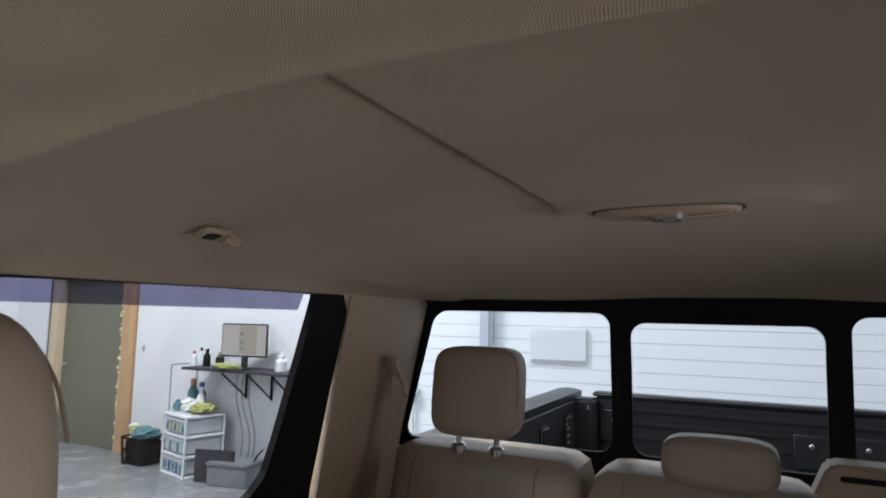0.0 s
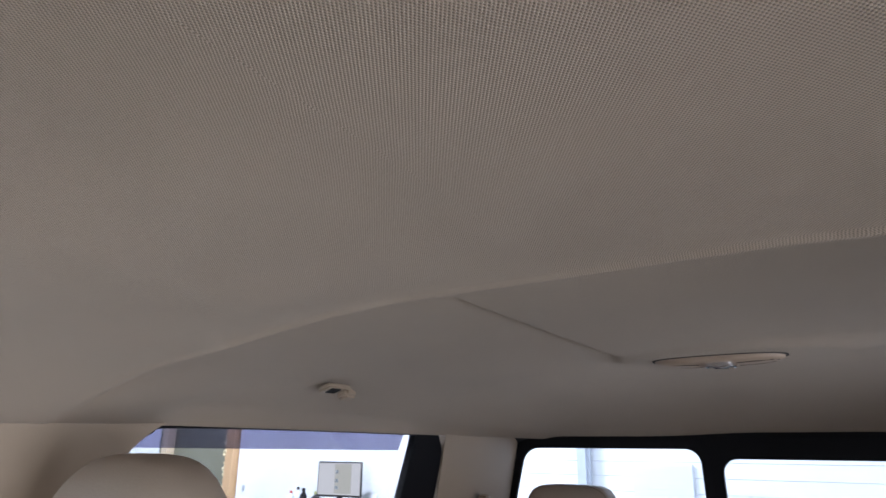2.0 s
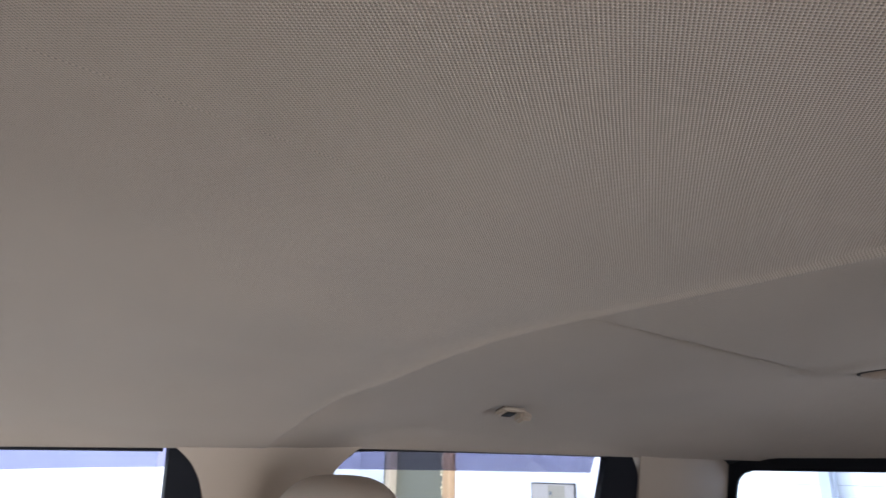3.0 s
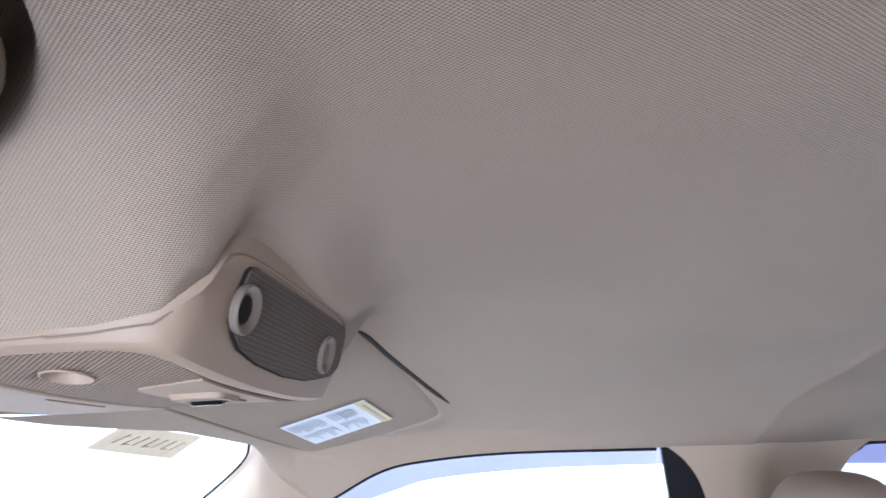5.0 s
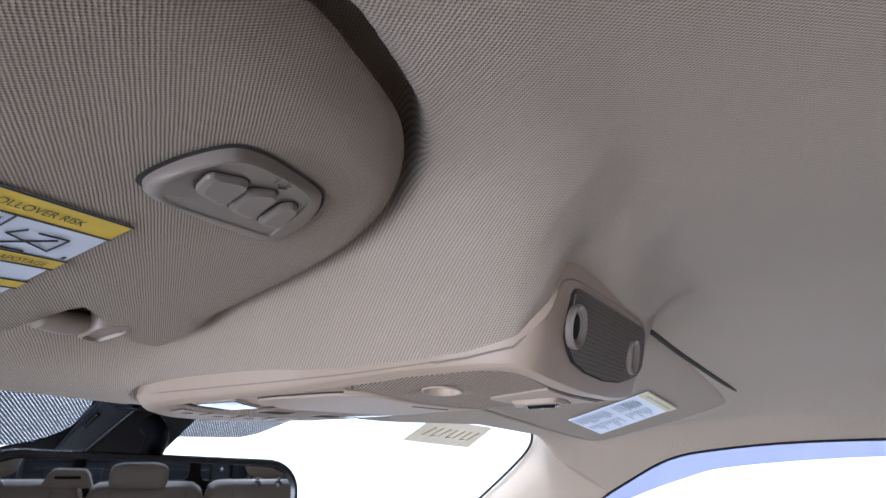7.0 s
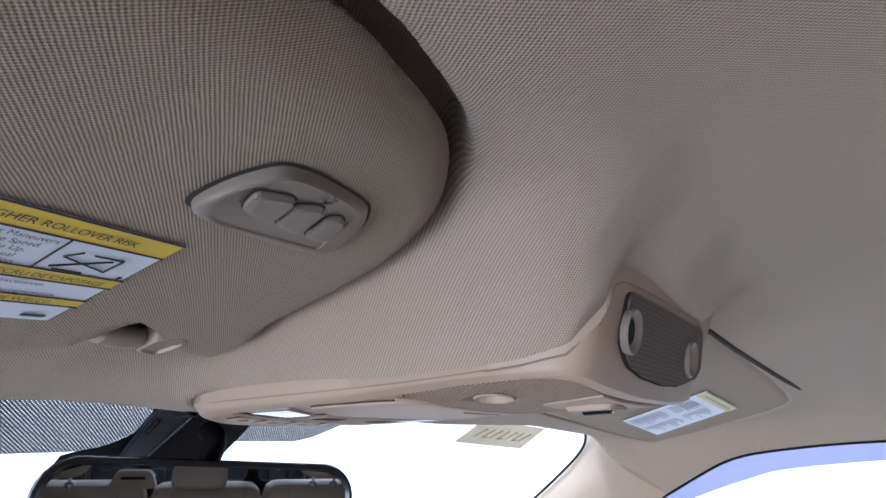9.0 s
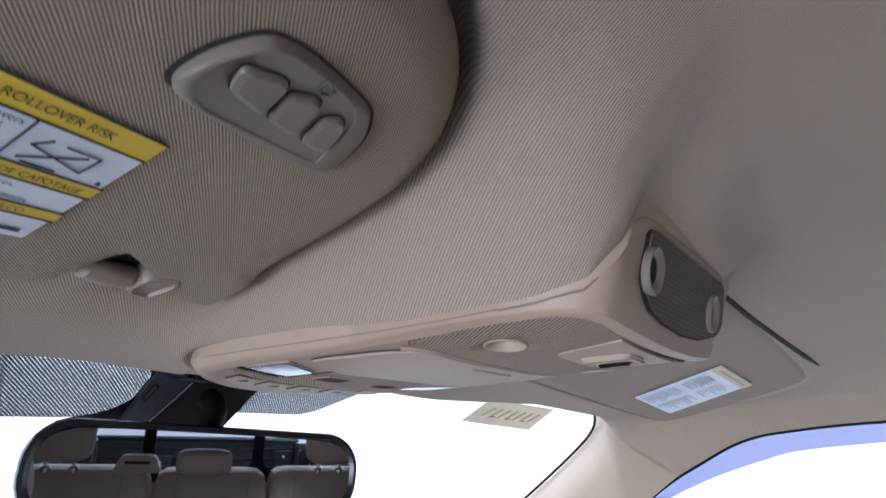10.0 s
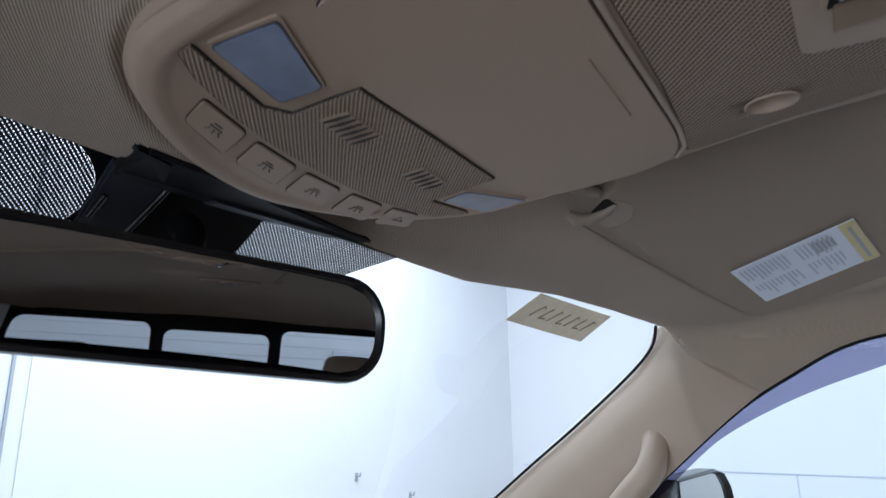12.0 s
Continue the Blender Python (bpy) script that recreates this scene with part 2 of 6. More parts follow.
def part(name, bm, material, parent=None, label="", smooth=True):
    """One mesh object, modelled in world coordinates, under its thing."""
    ob = new(name, mesh_of(bm, name, material, smooth))
    if parent is not None:
        ob.parent = parent
        inv = Matrix.Identity(4)
        p = parent
        while p is not None:
            inv = inv @ Matrix.Translation(-p.location) if p.type == "EMPTY" else inv
            p = p.parent
        ob.matrix_parent_inverse = inv if parent.type == "EMPTY" else Matrix.Identity(4)
    return tagged(ob, label) if label else ob


def smooth_loop(pts, n=6, closed=True):
    """Catmull-Rom through the given points."""
    out, m = [], len(pts)
    for i in range(m if closed else m - 1):
        p = [Vector(pts[(i + d) % m] if closed else pts[max(0, min(m - 1, i + d))]) for d in (-1, 0, 1, 2)]
        for j in range(n):
            t = j / n
            out.append(0.5 * (2 * p[1] + (p[2] - p[0]) * t + (2 * p[0] - 5 * p[1] + 4 * p[2] - p[3]) * t * t + (3 * p[1] - p[0] - 3 * p[2] + p[3]) * t ** 3))
    if not closed:
        out.append(Vector(pts[-1]))
    return out


def rings(loops, cap_first=False, cap_last=True, closed=True, bm=None):
    """Quads between loops of equal length."""
    bm = bm or bmesh.new()
    rows = [[bm.verts.new(p) for p in loop] for loop in loops]
    n = len(rows[0])
    for a, b in zip(rows, rows[1:]):
        for i in range(n if closed else n - 1):
            bm.faces.new((a[i], a[(i + 1) % n], b[(i + 1) % n], b[i]))
    if cap_first:
        bm.faces.new(rows[0])
    if cap_last:
        bm.faces.new(rows[-1])
    return bm


def sheet(fn, us, vs, thick=None, bm=None):
    """A grid of fn(u, v); thick: a vector by which its back lies off."""
    bm = bm or bmesh.new()
    g = [[bm.verts.new(fn(u, v)) for v in vs] for u in us]
    faces = [bm.faces.new((g[i][j], g[i + 1][j], g[i + 1][j + 1], g[i][j + 1])) for i in range(len(us) - 1) for j in range(len(vs) - 1)]
    if thick is not None:
        ret = bmesh.ops.extrude_face_region(bm, geom=faces)
        bmesh.ops.translate(bm, vec=thick, verts=[e for e in ret["geom"] if isinstance(e, bmesh.types.BMVert)])
    return bm


def slab(loop, vec, bm=None, bevel=0.0, segments=2):
    """A flat outline given depth along vec."""
    bm = bm or bmesh.new()
    f = bm.faces.new([bm.verts.new(p) for p in loop])
    ret = bmesh.ops.extrude_face_region(bm, geom=[f])
    bmesh.ops.translate(bm, vec=vec, verts=[e for e in ret["geom"] if isinstance(e, bmesh.types.BMVert)])
    if bevel:
        bmesh.ops.bevel(bm, geom=list(bm.edges), offset=bevel, segments=segments, affect="EDGES", clamp_overlap=True)
    return bm


def block(cx, cy, cz, sx, sy, sz, bevel=0.0, segments=3, turn=None, bm=None):
    bm2 = bmesh.new()
    bmesh.ops.create_cube(bm2, size=1.0)
    bmesh.ops.scale(bm2, vec=(sx, sy, sz), verts=bm2.verts)
    if bevel:
        bmesh.ops.bevel(bm2, geom=list(bm2.edges), offset=min(bevel, 0.49 * min(sx, sy, sz)), segments=segments, affect="EDGES", clamp_overlap=True)
    m = Matrix.Translation((cx, cy, cz)) @ (turn.to_4x4() if turn is not None else Matrix.Identity(4))
    bm2.transform(m)
    if bm is None:
        return bm2
    me = bpy.data.meshes.new("tmp")
    bm2.to_mesh(me)
    bm2.free()
    bm.from_mesh(me)
    bpy.data.meshes.remove(me)
    return bm


def tube(pts, r, sides=10, bm=None, closed=False):
    """A round bar along points; r: one radius, or one for each point."""
    pts = [Vector(p) for p in pts]
    loops = []
    up = None
    for i, p in enumerate(pts):
        a = pts[i - 1] if (i or closed) else p
        b = pts[(i + 1) % len(pts)] if (i < len(pts) - 1 or closed) else p
        d = (b - a).normalized()
        if up is None:
            up = d.orthogonal().normalized()
        up = (up - d * up.dot(d)).normalized()
        side = d.cross(up)
        rad = r[i] if isinstance(r, (list, tuple)) else r
        loops.append([p + rad * (math.cos(2 * math.pi * k / sides) * up + math.sin(2 * math.pi * k / sides) * side) for k in range(sides)])
    if closed:
        return rings(loops + [loops[0]], cap_last=False, bm=bm)
    return rings(loops, True, True, bm=bm)


def lathe(center, axis, profile, sides=28):
    """Turned shape: profile of (radius, height along axis)."""
    axis = Vector(axis).normalized()
    u = axis.orthogonal().normalized()
    v = axis.cross(u)
    c = Vector(center)
    return rings([[c + axis * h + r * (math.cos(2 * math.pi * k / sides) * u + math.sin(2 * math.pi * k / sides) * v) for k in range(sides)] for r, h in profile], False, profile[-1][0] > 1e-5)


def words(name, text, size, m, material, parent, align="LEFT", depth=0.0):
    cu = bpy.data.curves.new(name, "FONT")
    cu.body, cu.size, cu.align_x, cu.extrude = text, size, align, depth
    ob = new(name, cu)
    dg = bpy.context.evaluated_depsgraph_get()
    me = bpy.data.meshes.new_from_object(ob.evaluated_get(dg))
    bpy.data.objects.remove(ob)
    bpy.data.curves.remove(cu)
    me.transform(m)
    bm = bmesh.new()
    bm.from_mesh(me)
    bpy.data.meshes.remove(me)
    return part(name, bm, material, parent, smooth=False)


def sst(a, b, x):
    t = np.clip((x - a) / (b - a), 0, 1)
    return t * t * (3 - 2 * t)


def smin(a, b, k):
    h = np.clip(0.5 + 0.5 * (b - a) / k, 0, 1)
    return b * (1 - h) + a * h - k * h * (1 - h)


def outline_distance(px, py, poly):
    """Signed distance from points to a closed outline, negative inside."""
    d = np.full(px.shape, 1e9)
    inside = np.zeros(px.shape, bool)
    for (x0, y0), (x1, y1) in zip(poly, poly[1:] + poly[:1]):
        ex, ey = x1 - x0, y1 - y0
        t = np.clip(((px - x0) * ex + (py - y0) * ey) / (ex * ex + ey * ey + 1e-12), 0, 1)
        d = np.minimum(d, np.hypot(px - x0 - t * ex, py - y0 - t * ey))
        cross = ((y0 > py) != (y1 > py)) & (px < (x1 - x0) * (py - y0) / (y1 - y0 + 1e-12) + x0)
        inside ^= cross
    return np.where(inside, -d, d)


# ---- cab: measures ----
# x: to the passenger side from the truck's middle; y: forward from the console's rear; z: up from the workshop floor
def side_x(z):
    return 0.635 + 0.25 * (1.77 - z)


EDGE_Y = [-1.80, -1.20, -0.55, -0.27, -0.07, 0.045, 0.11, 0.17, 0.237, 0.303, 0.40]
EDGE_Z = [1.782, 1.779, 1.776, 1.769, 1.764, 1.754, 1.741, 1.711, 1.672, 1.776, 1.80]
EDGE_Y, EDGE_Z = [list(c) for c in zip(*[(p.x, p.y) for p in smooth_loop([(y, z, 0) for y, z in zip(EDGE_Y[:9], EDGE_Z[:9])], 6, False)] + list(zip(EDGE_Y[9:], EDGE_Z[9:])))]
VISOR = [(0.1285, 0.208), (0.1275, 0.185), (0.127, 0.158), (0.1275, 0.128), (0.129, 0.103), (0.134, 0.080), (0.1455, 0.0565), (0.163, 0.0378), (0.1865, 0.0230), (0.2095, 0.0140), (0.232, 0.0072), (0.2589, 0.0005), (0.33, -0.008),
         (0.42, -0.017), (0.50, -0.022), (0.528, -0.008), (0.535, 0.05), (0.532, 0.13), (0.51, 0.163), (0.42, 0.176), (0.331, 0.187), (0.245, 0.191), (0.215, 0.192), (0.2095, 0.184), (0.203, 0.1745), (0.193, 0.1715),
         (0.167, 0.1820), (0.160, 0.190), (0.1575, 0.203), (0.147, 0.2095), (0.1365, 0.2115)]
PASS_SHIFT = 0.027  # the passenger's visor sits a little further forward
CONSOLE_TOP = [(0, 0.3225), (0.045, 0.311), (0.077, 0.291), (0.0995, 0.266), (0.1100, 0.239), (0.1105, 0.205), (0.1075, 0.152), (0.105, 0.120), (0.1025, 0.09), (0.1000, 0.055), (0.0962, 0.030), (0.0865, 0.0145), (0.0715, 0.008), (0.03, 0.007), (0, 0.007)]
CONSOLE_LOW = [(0, 0.3165), (0.043, 0.3055), (0.073, 0.286), (0.0945, 0.262), (0.1050, 0.237), (0.1055, 0.204), (0.1025, 0.152), (0.100, 0.120), (0.0985, 0.09), (0.0980, 0.055), (0.0960, 0.034), (0.0875, 0.0225), (0.068, 0.0185), (0.025, 0.0175), (0, 0.0175)]
RIM_Y = [-1.0, 0.007, 0.009, 0.013, 0.025, 0.045, 0.07, 0.11, 0.15, 0.32]
RIM_Z = [1.838, 1.838, 1.834, 1.817, 1.804, 1.8003, 1.7980, 1.7955, 1.794, 1.7895]


def both_sides(half):
    full = half + [(-x, y) for x, y in reversed(half[1:-1])]
    return [(x + 0.007 * float(sst(0.24, 0.32, y)), y) for x, y in full]


def con_z(y, x=0.0):
    """Underside of the overhead console: crowned, its edges drawn up most at the rear."""
    edge = float(np.interp(y, [0.0, 0.08, 0.112, 0.15, 0.32], [0.0085, 0.0080, 0.0050, 0.002, 0.0]))
    mid = float(np.interp(y, [0.0, 0.08, 0.16, 0.32], [0.0035, 0.0035, 0.0005, 0.0]))
    return 1.7925 - 0.03 * y - mid + edge * min(1.4, (abs(x) / 0.095) ** 3)


def rim_z(y):
    return float(np.interp(y, RIM_Y, RIM_Z))


def screen_y(x, z):
    return 0.39 - 0.20 * x * x + (1.795 - z) / 0.75


def driver_visor_z(x, y):
    """The pad's plane; its inner end droops a little."""
    return 1.896 - 0.2 * abs(x) - 0.24 * y - 1.25 * max(0.0, 0.205 - abs(x)) ** 2


def passenger_visor_z(x, y):
    return 1.9127 - 0.2 * abs(x) - 0.26 * y


LAT_X = np.linspace(0, 0.75, 151)
LAT_Z = np.interp(LAT_X, [0, 0.06, 0.12, 0.18, 0.25, 0.32, 0.38, 0.44, 0.5, 0.56, 0.6, 0.75], [0, 0.0, 0.0005, -0.0025, -0.010, -0.0195, -0.0245, -0.031, -0.046, -0.064, -0.076, -0.10])
LAT_Z = np.convolve(np.pad(LAT_Z, 8, mode="edge"), np.ones(17) / 17, mode="valid")
CONSOLE_RING = [(p.x, p.y) for p in smooth_loop([(x, y, 0) for x, y in both_sides(CONSOLE_TOP)], 3)]
VISOR_RING = [(p.x, p.y) for p in smooth_loop([(x, y, 0) for x, y in VISOR], 3)]


def head_y(x):
    """Front edge of the lining, set back a little on the driver's side."""
    return 0.39 - 0.20 * x * x - 0.016 * (1 - sst(-0.05, 0.12, x))


def headliner_z(x, y):
    """Height of the moulded roof lining."""
    ax = np.abs(x)
    xe = 0.635 + 0.25 * (1.77 - np.interp(y, EDGE_Y, EDGE_Z))
    ze = np.interp(y, EDGE_Y, EDGE_Z)
    lat = np.interp(ax, LAT_X, LAT_Z)
    z = np.interp(y, [-1.8, -0.80, -0.386, -0.36, -0.32, -0.28, -0.24, -0.2, -0.16, -0.12, -0.06, 0.0, 0.4], [1.868, 1.868, 1.8495, 1.8522, 1.8552, 1.8578, 1.86, 1.862, 1.8638, 1.8652, 1.867, 1.868, 1.868]) + lat
    # a shallow sloping panel along the middle of the front field
    z = z - 0.0105 * np.interp(ax, [0, 0.030, 0.19, 0.205, 0.33], [0, 0, 1, 1, 0]) * (1 - sst(-0.20, -0.12, y)) * sst(-0.376, -0.31, y) * sst(-0.02, 0.02, x)
    # the rear field lies higher behind a sharp cross edge that fades towards the doors
    rear = 1 - sst(-0.3935, -0.386, y)
    z = np.where(y < -0.386, np.interp(y, [-1.8, -0.78, -0.53, -0.386], [1.868, 1.868, 1.874, 1.879]) + 0.9 * lat, z) * rear + z * (1 - rear)
    fade = sst(0.46, 0.60, ax)
    z = z - 0.0026 * np.exp(-((y + 0.3805) / 0.0048) ** 2) * (1 - fade)
    z = z - fade * rear * 0.030 * sst(-0.60, -0.425, y)
    # long folds beside the middle field, and the lamp's swelling
    xc = 0.139 - 0.014 * np.clip((-0.42 - y) / 0.38, 0, 1)
    along = (1 - sst(-0.401, -0.389, y)) * sst(-0.90, -0.80, y) * sst(-0.10, 0.10, x)
    z = z - along * 0.0050 * (1 - sst(xc - 0.003, xc + 0.006, ax)) + along * 0.0022 * np.exp(-((ax - xc - 0.006) / 0.007) ** 2)
    r = np.sqrt((x / 0.125) ** 2 + ((y + 0.865) / 0.062) ** 2)
    z = smin(z, 1.8585 + 0.030 * np.clip(r - 1, 0, 9), 0.008)
    # fall towards the rear window
    z = z - 0.082 * np.clip((-0.98 - y) / 0.76, 0, 1) ** 1.7
    z = np.where(y < -1.0, -smin(-z, -1.788 + 0.0 * z, 0.018), z)
    # fall towards the windscreen, where the visors lie
    a = np.where(ax < 0.42, 0.2 * ax, 0.084 + 0.10 * (ax - 0.42))
    fall = -smin(-(1.921 - a - 0.25 * (0.03 * np.log1p(np.exp((y + 0.05) / 0.03)) - 0.05)), -(1.787 - 0.10 * np.maximum(ax - 0.45, 0)), 0.012)
    z = smin(z, fall, 0.022)
    dv = np.where(x < 0, outline_distance(ax, y, VISOR_RING), outline_distance(ax, y - PASS_SHIFT, VISOR_RING))
    flush = np.where(x > 0, np.exp(-(np.maximum(dv, 0) / 0.045) ** 2) * (1 - sst(0.07, 0.13, y)) * sst(0.17, 0.24, ax), 0.0)
    z = z * (1 - flush) + (1.9127 - 0.2 * ax - 0.26 * y + 0.0006) * flush
    z = z + np.where(x > 0, 0.012 * (1 - sst(-0.014, -0.003, dv)), 0.012 * (1 - sst(0.0, 0.015, dv)))
    # flanks that run down to the console
    dc = outline_distance(x, y, CONSOLE_RING)
    rim = np.interp(y, RIM_Y, RIM_Z)
    slope = 0.68 + 1.3 * sst(0.03, 0.12, y) - 1.45 * sst(0.16, 0.25, y)
    # on the driver's side the flank reaches up to just above the visor's edge
    top = 1.896 - 0.2 * ax - 0.24 * y - 1.25 * np.maximum(0.0, 0.205 - ax) ** 2 + 0.021 + 0.004 * (1 - sst(0.0, 0.06, y)) + 0.3 * np.maximum(-0.03 - y, 0) + 0.3 * np.maximum(ax - 0.26, 0)
    out = np.maximum(dc, 0.0)
    blur = 0.022 * sst(0.0, 0.035, out)
    low = sum(np.interp(y + 0.95 * out + f * blur, RIM_Y, RIM_Z) for f in (-0.9, -0.6, -0.3, 0.0, 0.3, 0.6, 0.9)) / 7
    ruled = low + (top - low) * out / (out + np.maximum(dv, 0.0) + 1e-6)
    pas = sst(-0.045, 0.045, x)
    # behind the console the flank turns into a steeper rear slope
    ruled = ruled + 2.0 * 0.012 * np.log1p(np.exp((-0.004 - 0.35 * out - y) / 0.012))
    back = np.clip(-y / np.maximum(out, 1e-4), 0, 1) ** 2
    flank = ruled * (1 - pas) + (rim + (slope + 1.3 * back) * out) * pas
    z = smin(z, flank, 0.014 + 0.014 * (1 - sst(-0.03, 0.03, y)))
    z = np.where(dc < -0.006, rim + 0.02, z + 0.005 * (1 - sst(0.0, 0.007, dc)) * sst(0.10, 0.18, y))
    # a narrow groove all round the driver's visor, with its pocket above the pad
    z = z + np.where(x < 0, 0.030 * (1 - sst(0.0, 0.0085, dv)), 0.0)
    # edges
    t = np.clip((xe - ax) / 0.055, 0, 1)
    z = ze + (z - ze) * (1 - (1 - t) ** 2.2)
    t = np.clip((head_y(x) - y) / 0.05, 0, 1)
    zh = np.minimum(np.interp(ax, [0, 0.06, 0.12, 0.18, 0.28, 0.42, 0.53, 0.63, 0.7], [1.800, 1.799, 1.801, 1.798, 1.791, 1.797, 1.791, 1.781, 1.776]), ze + (xe - ax) * 0.6 + 0.002) + 0.007 * (1 - sst(-0.06, 0.02, x)) * (1 - sst(0.2, 0.4, ax))
    z = zh + (z - zh) * (1 - (1 - t) ** 2.0)
    return z


def fine_steps(spans):
    out = []
    for a, b, step in spans:
        n = max(1, round((b - a) / step))
        out += [a + (b - a) * i / n for i in range(n)]
    return out + [spans[-1][1]]


def build_headliner():
    ys = np.array(fine_steps([(-1.745, -0.95, 0.018), (-0.95, -0.78, 0.006), (-0.78, -0.42, 0.014), (-0.42, -0.374, 0.0018), (-0.374, -0.08, 0.012), (-0.08, 0.33, 0.0026), (0.33, 0.39, 0.004)]))
    half = fine_steps([(0.0, 0.085, 0.006), (0.085, 0.155, 0.0020), (0.155, 0.26, 0.0024), (0.26, 0.50, 0.0040), (0.50, 0.59, 0.0036), (0.59, 0.660, 0.005)])
    us = np.array([-h for h in reversed(half[1:])] + half) / 0.66
    U, Y = np.meshgrid(us, ys, indexing="ij")
    xe = 0.635 + 0.25 * (1.77 - np.interp(Y, EDGE_Y, EDGE_Z))
    X = U * xe
    front = np.clip((Y - 0.2) / 0.19, 0, 1)
    Y = np.where(Y > 0.2, 0.2 + front * (head_y(X) - 0.2), Y)
    X = U * (0.635 + 0.25 * (1.77 - np.interp(Y, EDGE_Y, EDGE_Z)))
    Z = headliner_z(X, Y)
    nu, nv = X.shape
    pts = np.stack([X, Y, Z], -1).reshape(-1, 3)
    idx = np.arange(nu * nv).reshape(nu, nv)
    quads = np.stack([idx[:-1, :-1], idx[:-1, 1:], idx[1:, 1:], idx[1:, :-1]], -1).reshape(-1, 4)
    me = bpy.data.meshes.new("ceiling_headliner")
    me.from_pydata(pts.tolist(), [], quads.tolist())
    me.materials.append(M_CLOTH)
    me.polygons.foreach_set("use_smooth", [True] * len(me.polygons))
    me.update()
    ob = new("ceiling_headliner", me)
    return tagged(ob, "moulded beige knitted roof lining of a pickup cab", "headliner", kind="structure")


def structure(name, bm, material, label, category, smooth=True):
    return tagged(part(name, bm, material, smooth=smooth), label, category, kind="structure")


headliner = build_headliner()

# steel roof above the lining
structure("roof_panel", sheet(lambda u, v: Vector((u, v, 1.915 - 0.16 * u * u * (1 + 0.6 * abs(u)) - 0.10 * max(0, v) - 0.045 * max(0, -1.0 - v))), [i * 0.082 for i in range(-9, 10)], [-1.80 + i * 0.11 for i in range(20)], (0, 0, 0.02)), M_BLACK, "dark steel roof skin over the cab lining", "roof")


# ---- cab: pillars and door frames ----
def on_side(s, loop, off=0.0, depth=0.03):
    """An outline in the leaning plane of the side windows, given depth outwards."""
    pts = [Vector((s * (side_x(z) + off), y, z)) for y, z in loop]
    return slab(pts, Vector((s * depth, 0, 0.25 * depth)))


def fillet(pts, r, n=5):
    """Rounds the corners of a 2D outline."""
    out = []
    for i, p in enumerate(pts):
        p = Vector((p[0], p[1], 0))
        a = Vector((*pts[i - 1], 0)) - p
        b = Vector((*pts[(i + 1) % len(pts)], 0)) - p
        q = min(r, 0.45 * a.length, 0.45 * b.length)
        s, e = p + a.normalized() * q, p + b.normalized() * q
        out += [tuple(((1 - t) ** 2 * s + 2 * t * (1 - t) * p + t * t * e)[:2]) for t in (k / n for k in range(n + 1))]
    return out


FRONT_WIN = [(-0.268, 1.768), (-0.07, 1.764), (0.045, 1.754), (0.11, 1.741), (0.17, 1.711), (0.237, 1.670), (0.342, 1.585), (0.369, 1.561), (0.52, 1.43), (0.60, 1.30), (0.60, 1.24), (-0.30, 1.24), (-0.288, 1.50)]
REAR_WIN = [(-0.557, 1.776), (-0.80, 1.779), (-1.088, 1.780), (-1.088, 1.74), (-1.075, 1.52), (-1.066, 1.455), (-1.04, 1.425), (-0.98, 1.40), (-0.50, 1.38), (-0.46, 1.40), (-0.47, 1.60), (-0.484, 1.717), (-0.505, 1.752), (-0.525, 1.768)]

